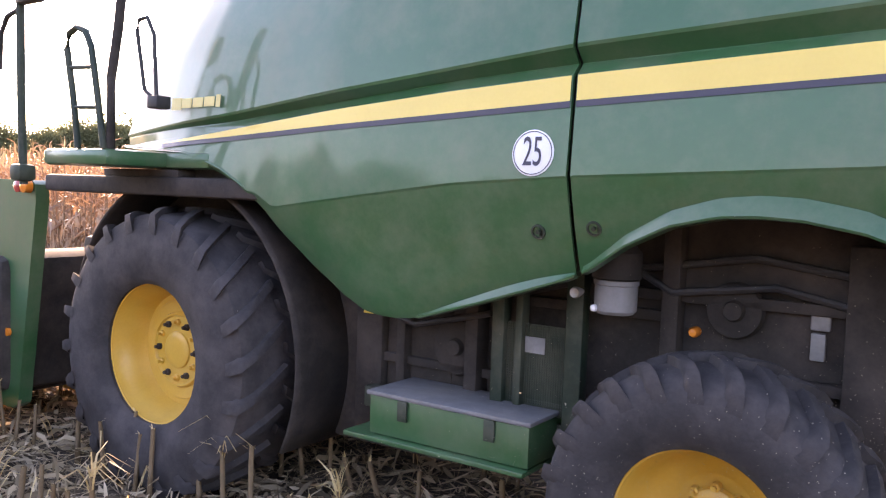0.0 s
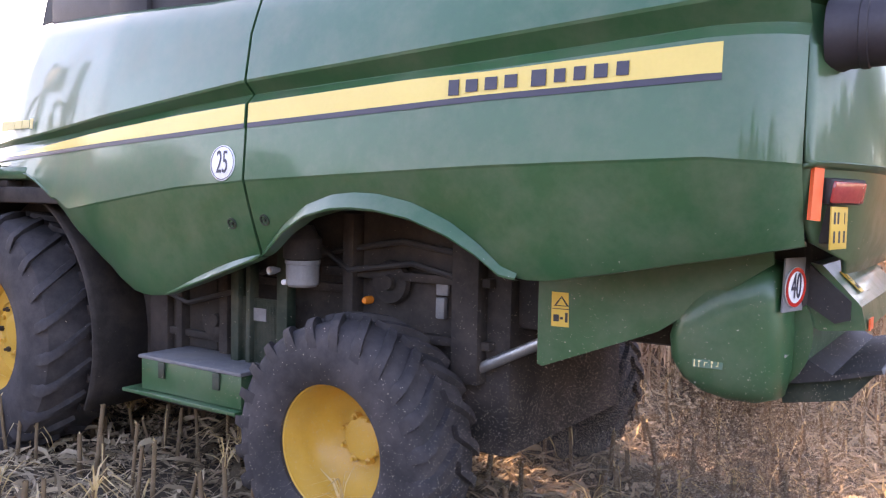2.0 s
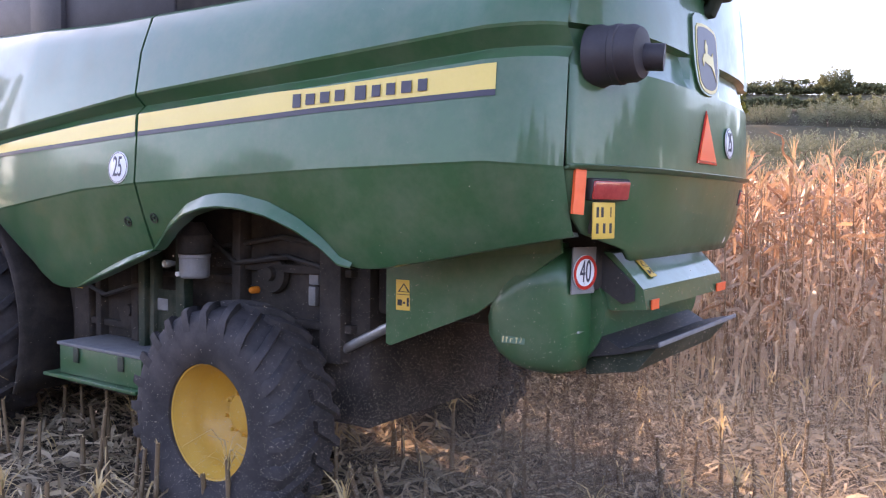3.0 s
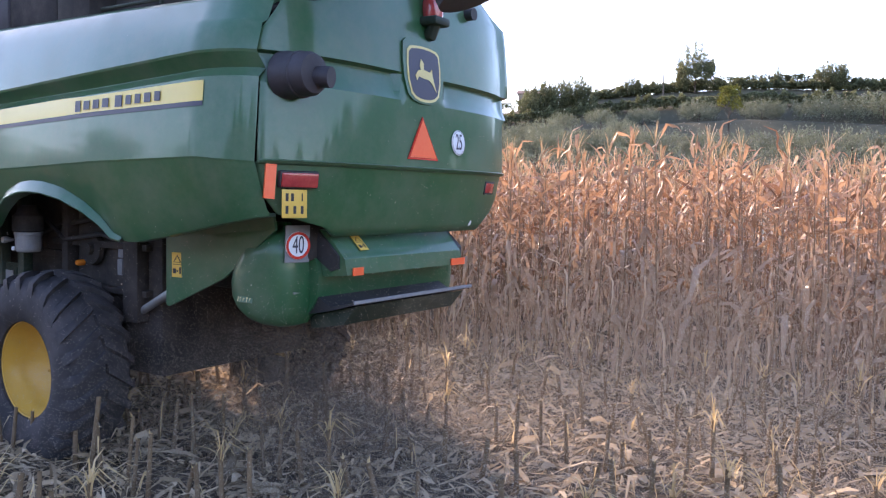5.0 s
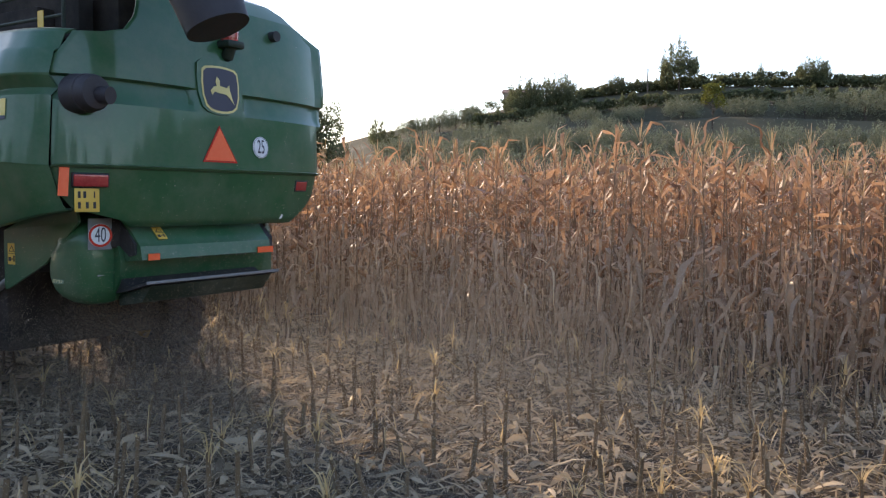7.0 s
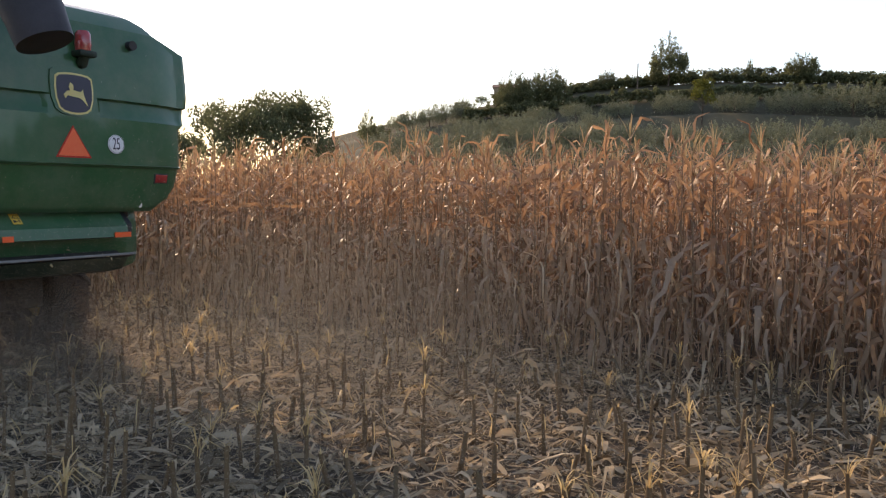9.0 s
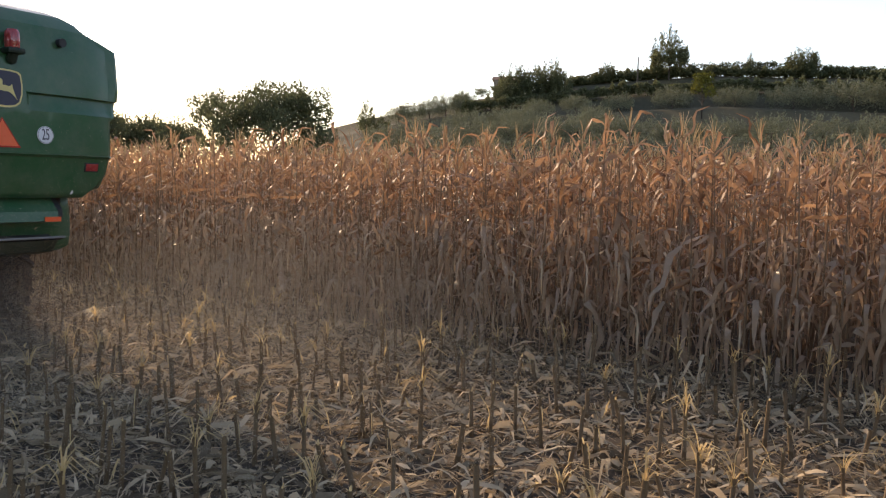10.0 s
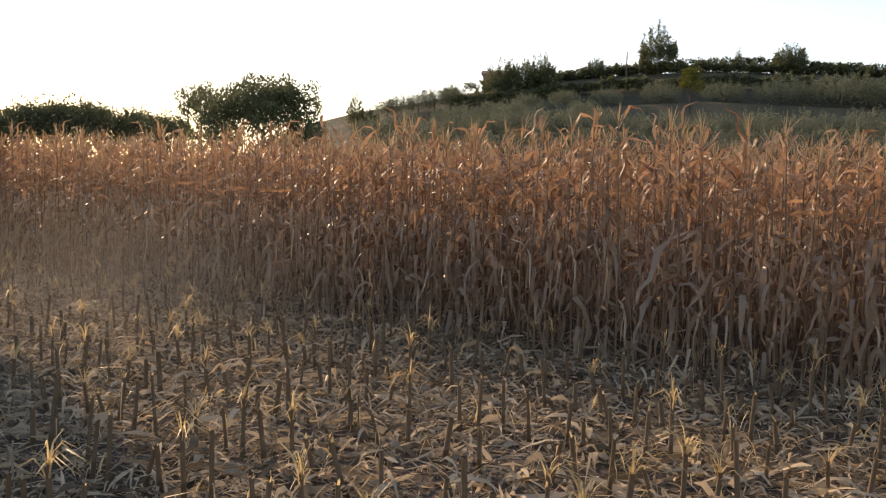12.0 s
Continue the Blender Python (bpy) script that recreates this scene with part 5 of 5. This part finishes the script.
def bush(seed, height, width, count, label, mat, name, category, group="", cone=0.38, leaf=0.13, shoots=150, spread=0.30, loose=0.55):
    """A tree that branches from low down: upright shoots set with slim leaves. cone: how far the outer shoots stay behind."""
    rnd = np.random.default_rng(seed)
    a, f = rnd.uniform(0, math.tau, shoots), rnd.uniform(0, 1, shoots) ** 0.5
    foot = np.stack([np.cos(a) * f * width * 0.40, np.sin(a) * f * width * 0.40, height * (0.12 + 0.25 * rnd.uniform(0, 1, shoots))], 1)
    lean = np.stack([np.cos(a) * f * 0.45, np.sin(a) * f * 0.45, np.ones(shoots)], 1)
    reach = height * (0.82 - cone * f ** 1.5) * rnd.uniform(0.7, 1.05, shoots)
    k = rnd.integers(0, shoots, count)
    t = rnd.uniform(0.0, 1.0, count) ** 0.8
    p = foot[k] + lean[k] * (reach[k] * t)[:, None] + rnd.normal(0, 1, (count, 3)) * (spread * (1.15 - t))[:, None]
    p[:, 2] = np.maximum(p[:, 2], 0.1)
    u = lean[k] + rnd.normal(0, loose, (count, 3))
    u /= np.linalg.norm(u, axis=1)[:, None]
    w = np.cross(u, rnd.normal(size=(count, 3)))
    w /= np.linalg.norm(w, axis=1)[:, None]
    s = (leaf * rnd.uniform(0.5, 1.3, count))[:, None]
    v = np.stack([p - u * s, p + w * s * 0.4, p + u * s, p - w * s * 0.4], 1).reshape(-1, 3)
    me = np_mesh("crown", v, np.arange(len(v)).reshape(-1, 4))
    me.materials.append(mat)
    ob = new(name, trunk(seed, height * 0.5, 0.12, 6, width * 0.3))
    new("crown", me).parent = ob
    ob["height"] = crown_top(ob)
    return tagged(ob, label, category, group)


olive_a = bush(41, 4.0, 5.2, 5800, "rounded grey-green olive tree on the terraced hillside", OLIVE, "olive_tree", "olive tree", "olive grove", 0.5, 0.095)
stand(olive_a, [(-69.5, 121, 6.05, 1.25), (-76.9, 121, 6.5, 1.50), (-83.8, 121, 6.8, 1.62), (-66.7, 118, 5.65, 1.38), (-61.9, 116, 5.05, 1.50), (-57.9, 128, 5.95, 1.1), (-55.6, 128, 5.35, 1.1), (-90.5, 121, 6.6, 1.50),
                (-60.3, 100, 4.3, 1.1), (-64.6, 100, 4.7, 1.1), (-69.2, 99, 4.7, 1.1), (-73.6, 98, 4.5, 1.1), (-79.2, 98, 4.7, 1.2), (-85.2, 98, 4.7, 1.1), (-56.0, 106, 4.2, 1.1), (-63.2, 110, 5.2, 1.0)])
olive_b = bush(47, 4.0, 5.6, 5800, "spreading grey-green olive tree on the terraced hillside", OLIVE, "olive_tree", "olive tree", "olive grove", 0.5, 0.095)
stand(olive_b, [(-73.0, 121, 6.6, 1.25), (-80.4, 121, 6.7, 1.50), (-87.2, 121, 6.8, 1.62), (-64.2, 118, 5.5, 1.38), (-59.4, 116, 4.95, 1.50), (-56.8, 128, 5.6, 1.1), (-54.7, 128, 5.1, 1.0), (-59.2, 129, 6.05, 1.0),
                (-58.0, 100, 4.0, 1.1), (-62.4, 100, 4.5, 1.1), (-66.9, 100, 4.8, 1.1), (-71.4, 98, 4.6, 1.1), (-76.2, 98, 4.6, 1.2), (-82.2, 98, 4.7, 1.2), (-88.4, 98, 4.7, 1.1), (-54.0, 106, 3.9, 1.1), (-68.0, 110, 5.4, 1.0)])
walnut = kind_of(53, 8.0, 11.0, 110, 24000, 0.11, LEAF, "walnut_tree", "broad dark walnut tree with sky showing through", "tree", lump=0.5)
stand(walnut, [(-46.5, 62, 6.3, 0.84)])
ash = kind_of(59, 8.0, 7.0, 60, 8000, 0.10, LEAF, "ash_tree", "loose open-crowned pale green tree", "tree", "trees beyond the corn", lump=0.5)
stand(ash, [(-42.4, 66, 5.55, 0.55), (-60.3, 131, 6.3, 0.9), (-61.3, 131, 6.5, 0.8)])
thicket = bush(58, 6.0, 5.6, 9000, "dense dark green hilltop tree branching from the ground", LEAF, "hilltop_tree", "tree", "trees on the hilltop", 0.45, 0.15, 110, 0.55, 1.2)
stand(thicket, [(-62.6, 131, 7.8, 0.9), (-64.9, 131, 8.15, 0.9), (-63.7, 130, 7.5, 1.0), (-65.6, 130, 7.3, 0.9), (-62.0, 129, 6.8, 1.0), (-68.7, 134, 8.0, 0.9), (-80.8, 135, 8.65, 1.15), (-59.0, 131, 6.1, 1.0)])
elm = bush(64, 7.0, 5.4, 9000, "tall conical dark green tree with thin top shoots", LEAF, "elm_tree", "tree", "trees on the hilltop", 0.75, 0.15, 80, 0.55, 1.2)
stand(elm, [(-72.7, 133, 10.0, 0.95), (-71.9, 133, 8.3, 0.8), (-77.7, 136, 8.55, 0.35)])
oak = kind_of(61, 8.0, 8.5, 20, 6500, 0.15, LEAF, "oak_tree", "dense dark green tree", "tree", "trees beyond the corn")
stand(oak, [(-32.0, 95, 4.0, 0.9), (-33.6, 95, 4.2, 0.9), (-35.3, 94, 4.35, 0.9), (-36.9, 98, 3.8, 0.9), (-38.5, 96, 4.0, 0.8), (-40.3, 92, 3.7, 0.9), (-30.2, 93, 3.5, 1.0), (-28.0, 92, 3.4, 1.1), (-26.0, 92, 3.6, 1.1)])
beech = kind_of(62, 8.0, 8.5, 20, 1600, 0.32, LEAF, "beech_tree", "dense dark green tree at the edge of a wood", "tree", "wood across the field")
stand(beech, [(10, 75, 6, 1.1), (19, 72, 7, 1.0), (24, 72, 6, 1.1), (28, 70, 8, 0.9), (36, 66, 8.5, 1.0), (40, 66, 6.5, 1.1), (44, 70, 8, 1.0), (52, 66, 8, 1.0), (56, 66, 6, 1.1), (60, 62, 8.5, 1.0), (68, 64, 8, 1.0), (76, 66, 8.5, 1.0), (84, 64, 8, 1.0), (92, 60, 9, 1.0), (98, 55, 10, 1.0), (104, 52, 11, 0.9),
            (110, 50, 13, 0.8), (117, 50, 12, 0.8), (124, 52, 13.5, 0.8), (131, 52, 12, 0.9), (138, 54, 11, 0.9), (146, 56, 12, 0.8), (154, 60, 10, 0.9), (163, 66, 9, 1), (172, 70, 8, 1), (-172, 75, 8, 1), (-160, 80, 7, 1),
            (-152, 60, 8, 1.1), (-146, 58, 9, 1), (-140, 62, 10, 1), (-134, 60, 9, 1), (-128, 62, 11, 0.9), (-122, 60, 12, 0.9), (-116, 62, 12.5, 0.9), (-110, 64, 10, 1), (-104, 66, 8, 1), (-99, 70, 7, 1)])
poplar = kind_of(67, 5.0, 3.2, 10, 1500, 0.12, YLEAF, "young_poplar", "slender yellowing young poplar", "tree")
stand(poplar, [(-74.9, 116, 7.35, 0.95)])
cypress = bush(71, 4.0, 2.0, 2500, "small pointed dark conifer", LEAF, "conifer", "tree", "", 0.6, 0.12, 40)
stand(cypress, [(-52.5, 124, 5.35, 0.85), (-53.5, 124, 4.5, 1.5)])


def hedge(seed, az0, az1, dist, el, height, count, size, mat, label, name):
    """A strip of foliage that follows the hill."""
    rnd = np.random.default_rng(seed)
    az = rnd.uniform(az0, az1, count)
    d = dist + rnd.normal(0, 0.5, count)
    x, y = d * np.cos(np.radians(az)), d * np.sin(np.radians(az))
    top = EYE[2] + dist * np.tan(np.radians(np.interp(az, [e[0] for e in el], [e[1] for e in el])))
    bump_az = np.linspace(az0, az1, int((az1 - az0) * 4))
    top = top + np.interp(az, bump_az, rnd.normal(0, 0.42, len(bump_az)))
    floor = np.array([ground_z(px_, py_) for px_, py_ in zip(x, y)])
    z = floor + np.maximum(height * 0.6, top - floor) * rnd.uniform(0, 1, count) ** 0.7
    p = np.stack([x, y, z], 1)
    u = rnd.normal(size=(count, 3))
    u /= np.linalg.norm(u, axis=1)[:, None]
    w = np.cross(u, rnd.normal(size=(count, 3)))
    w /= np.linalg.norm(w, axis=1)[:, None]
    s = (size * rnd.uniform(0.5, 1.3, count))[:, None]
    v = np.stack([p - u * s, p + w * s * 0.5, p + u * s, p - w * s * 0.5], 1).reshape(-1, 3)
    me = np_mesh(name, v, np.arange(len(v)).reshape(-1, 4))
    me.materials.append(mat)
    tagged(new(name, me), label, "hedge", kind="stuff")


def vine_row(seed, az0, az1, dist, el, count):
    """Trained vines: a thick leafy top, stems and small tufts below, with sky between."""
    rnd = np.random.default_rng(seed)
    az = rnd.uniform(az0, az1, count)
    f = rnd.uniform(0, 1, count) ** 0.9
    top = EYE[2] + dist * np.tan(np.radians(np.interp(az, [e[0] for e in el], [e[1] for e in el])))
    x, y = dist * np.cos(np.radians(az)), dist * np.sin(np.radians(az))
    floor = np.array([ground_z(a, b) for a, b in zip(x, y)])
    z = floor + (top - floor) * f + rnd.normal(0, 0.1, count)
    c = np.repeat(np.stack([x, y, z], 1), 14, 0)
    n = len(c)
    p = c + rnd.normal(0, 1, (n, 3)) * np.array((0.2, 0.2, 0.13))
    u = rnd.normal(size=(n, 3))
    u /= np.linalg.norm(u, axis=1)[:, None]
    w = np.cross(u, rnd.normal(size=(n, 3)))
    w /= np.linalg.norm(w, axis=1)[:, None]
    s = (0.15 * rnd.uniform(0.5, 1.3, n))[:, None]
    v = np.stack([p - u * s, p + w * s * 0.6, p + u * s, p - w * s * 0.6], 1).reshape(-1, 3)
    me = np_mesh("vine_row", v, np.arange(len(v)).reshape(-1, 4))
    me.materials.append(LEAF)
    row = tagged(new("vine_row", me), "dark vine row along the crest of the hill", "vine row", kind="stuff")
    bm = bmesh.new()
    for k in range(int((az1 - az0) * 2.2)):
        a = az0 + k / 2.2 + rnd.uniform(-0.1, 0.1)
        px_, py_ = dist * math.cos(radians(a)), dist * math.sin(radians(a))
        pz_ = ground_z(px_, py_)
        zt = EYE[2] + dist * math.tan(radians(lerp(a, el)))
        tube(bm, [(px_, py_, pz_ - 0.2), (px_ + rnd.normal(0, 0.15), py_, (pz_ + zt) / 2), (px_ + rnd.normal(0, 0.2), py_, zt + (0.3 if k % 9 == 0 else -0.2))], 0.06, 5)
    tagged(part("vine_stem", bm, BARK, row), kind="stuff")


vine_row(81, -94.0, -66.0, 137, [(-94, 6.9), (-90, 7.1), (-86, 7.25), (-82.8, 7.5), (-80, 7.8), (-77.8, 7.93), (-74.7, 7.87), (-71, 7.55), (-69.6, 7.45), (-67.4, 7.2), (-66, 7.0)], 2600)
hedge(82, -94.0, -59.0, 126, [(-94, 6.0), (-86, 6.5), (-76, 6.75), (-71, 6.6), (-68.6, 6.4), (-66, 6.0), (-60, 5.4), (-59, 5.2)], 1.8, 30000, 0.2, LEAF, "clipped dark hedge on a terrace", "hedge")
hedge(85, -94.0, -66.0, 134.5, [(-94, 6.75), (-86, 7.05), (-76, 7.6), (-71, 7.42), (-66, 6.9)], 1.2, 34000, 0.22, LEAF, "dark bank of scrub under the vines", "scrub")
hedge(83, -92.0, -53.0, 92, [(-92, 3.3), (-75, 3.3), (-64, 3.0), (-53, 2.6)], 1.0, 14000, 0.15, OLIVE, "rough grass and scrub on the slope", "scrub")
hedge(86, 8.0, 176.0, 74, [(8, 3.5), (30, 4.6), (60, 5.2), (90, 5.6), (130, 7.0), (176, 5.0)], 3.0, 26000, 0.5, LEAF, "dark edge of a wood across the field", "wood_edge")


def at(az, dist):
    x, y = dist * math.cos(radians(az)), dist * math.sin(radians(az))
    return x, y, ground_z(x, y)


px, py, pz = at(-70.7, 131)
bm = bmesh.new()
tube(bm, [(0, 0, -0.3), (0, 0, 5.2)], 0.13, 8, taper=0.09)
pole = new("wooden_pole", finish(bm, "wooden_pole", WOOD))
pole.matrix_basis = Matrix.Translation((px, py, pz))
tagged(pole, "plain wooden pole on the hilltop", "pole")
hx, hy, hz = at(-62.1, 137)
house = new("farmhouse")
house.matrix_basis = Matrix.Translation((hx, hy, hz)) @ Matrix.Rotation(radians(25), 4, "Z")
tagged(house, "small pale farmhouse with a clay roof among trees", "house")
bm = bmesh.new()
box(bm, -2.2, 2.2, -1.8, 1.8, -0.5, 2.2)
part("wall", bm, PLASTER, house, smooth_angle=0)
bm = bmesh.new()
prism(bm, [(-2.5, -2.1, 2.18), (-2.5, 2.1, 2.18), (-2.5, 0, 2.9)], (5.0, 0, 0))
part("roof", bm, ROOFTILE, house, smooth_angle=0)
bm = bmesh.new()
box(bm, 0.3, 1.1, 1.78, 1.83, 0.7, 1.6)
part("window", bm, BLACK, house, smooth_angle=0)

# ================= flying chaff =================
CHAFF = []
chaff_rnd = random.Random(77)
for i in range(90):
    L, w = chaff_rnd.uniform(0.03, 0.11), chaff_rnd.uniform(0.008, 0.028)
    v, q = strip([np.array((t * L, 0.0, c * L)) for t, c in ((-0.5, 0.0), (-0.15, 0.14), (0.2, 0.12), (0.5, -0.05))], (w * 0.4, w, w * 0.9, w * 0.2), [np.array((0.0, 1.0, k * 0.3)) for k in range(4)])
    me = np_mesh("chaff_flake", v, q, True)
    me.materials.append(FRAY if i % 3 else LITTER)
    flake = tagged(new("chaff_flake", me), "pale shred of corn husk thrown from the chopper", "chaff", "flying chaff")
    CHAFF.append((flake, chaff_rnd.uniform(-0.9, 11.5), [chaff_rnd.uniform(-1, 1) for _ in range(8)]))


def driven(t):
    return lerp(t, DRIVE)


def chaff_rows(t0, k):
    """Rides inside the chopper, is flung out backwards at t0, falls and lies on the stubble."""
    rows = []
    out_x, out_y = -1.5 - 0.3 * abs(k[0]), 0.7 * k[1]
    vx, vy, vz = -0.9 + 0.9 * k[2], 1.1 * k[3] + 0.5, 0.6 * k[4]
    z0 = 1.3 + 0.08 * k[5]
    s0 = driven(max(0.0, t0)) + min(0.0, t0)
    land = (vz + math.sqrt(vz * vz + 2 * 3.0 * (z0 - 0.06))) / 3.0
    spin = 150 + 120 * k[6]
    times = sorted({0.0, 12.0, *(0.5 * i for i in range(25)), *(round(t0 + land * j / 6, 2) for j in range(7))})
    for t in times:
        if t < 0 or t > 12:
            continue
        if t <= t0:
            rows.append((t, pose(driven(t) - 1.05, MID_Y + out_y * 0.8, 1.36, 40 * k[7], 30 * k[6], 90 * k[5])))
        else:
            u = min(t - t0, land)
            rows.append((t, pose(s0 + out_x + vx * u, MID_Y + out_y + vy * u, max(0.05, z0 + vz * u - 1.5 * u * u), 40 * k[7] + spin * u * 0.35, 30 * k[6] + spin * u * 0.3, 90 * k[5] + spin * u * 0.4)))
    return rows


# ================= dust =================
DUST = surface("fine_chaff_dust", (0.42, 0.36, 0.28), (0.6, 0.53, 0.43), 0.8, 3.0, 0.0, leaf=0.5)


def dust_cloud(seed, count, sx, sy, sz, size):
    """A drifting cloud of fine flakes, thickest low down and in its middle."""
    rnd = np.random.default_rng(seed)
    p = np.stack([rnd.normal(0, sx, count), rnd.normal(0, sy, count), 0.05 + np.abs(rnd.normal(0, sz, count))], 1)
    u = rnd.normal(size=(count, 3))
    u /= np.linalg.norm(u, axis=1)[:, None]
    w = np.cross(u, rnd.normal(size=(count, 3)))
    w /= np.linalg.norm(w, axis=1)[:, None]
    s = (size * rnd.uniform(0.4, 1.2, count))[:, None]
    v = np.stack([p - u * s, p + w * s, p + u * s], 1).reshape(-1, 3)
    me = np_mesh("dust_cloud", v, np.arange(len(v)).reshape(-1, 3))
    me.materials.append(DUST)
    return tagged(new("dust_cloud", me), "thin drifting cloud of pale chaff dust behind the harvester", "dust", kind="stuff")


DUSTS = [(dust_cloud(91, 130000, 0.9, 0.8, 0.55, 0.0026), -1.2, 1.0, 0.2), (dust_cloud(92, 260000, 1.9, 1.0, 0.85, 0.0046), -3.0, 1.0, -2.2), (dust_cloud(95, 150000, 0.9, 0.8, 0.5, 0.0026), 0.1, 1.0, 0.1), (dust_cloud(93, 150000, 1.6, 1.2, 0.55, 0.0034), -3.2, 0.95, 0.4)]


# Falling straw, packed dense and dark also to block sun and darken the underside.
STRAW = surface("chopped_straw", (0.06, 0.04, 0.028), (0.26, 0.185, 0.125), 0.8, 3.0, 0.0, island=0.8, leaf=0.3)


def straw_fall(seed, count):
    """Chopped stalks and leaf that pour from the chopper to the ground in a ragged curtain."""
    rnd = np.random.default_rng(seed)
    f = rnd.uniform(0, 1, count)
    p = np.stack([rnd.normal(0, 0.10 + 0.32 * f, count) - 0.25 * f, rnd.uniform(-0.72, 0.72, count) * (1 + 0.25 * f) + rnd.normal(0, 0.08, count), 1.22 - 1.18 * f ** 0.8], 1)
    u = rnd.normal(size=(count, 3))
    u /= np.linalg.norm(u, axis=1)[:, None]
    w = np.cross(u, rnd.normal(size=(count, 3)))
    w /= np.linalg.norm(w, axis=1)[:, None]
    s = (0.014 * rnd.uniform(0.2, 1.0, count) ** 1.5)[:, None]
    v = np.stack([p - u * s, p + w * s * 0.35, p + u * s], 1).reshape(-1, 3)
    v[:, 2] = np.maximum(v[:, 2], 0.02)
    me = np_mesh("falling_straw", v, np.arange(len(v)).reshape(-1, 3))
    me.materials.append(STRAW)
    return tagged(new("falling_straw", me), "brown chopped straw pouring out under the harvester", "chopped straw", kind="stuff")


DUSTS.append((straw_fall(96, 80000), -0.75, 1.0, 0.0))


def motions():
    walk(harvester, [(t, pose(s + OX, MID_Y, 0)) for t, s in DRIVE])
    for w, x, y, z, r in WHEELS:
        walk(w, [(t, pose(x - OX, y, z, 0, math.degrees(s / r), 0)) for t, s in DRIVE])
    for cloud, lag, pace, side in DUSTS:
        walk(cloud, [(t, pose(lag + s * pace, MID_Y + side, 0)) for t, s in DRIVE])
    for flake, t0, k in CHAFF:
        walk(flake, chaff_rows(t0, k))


motions()
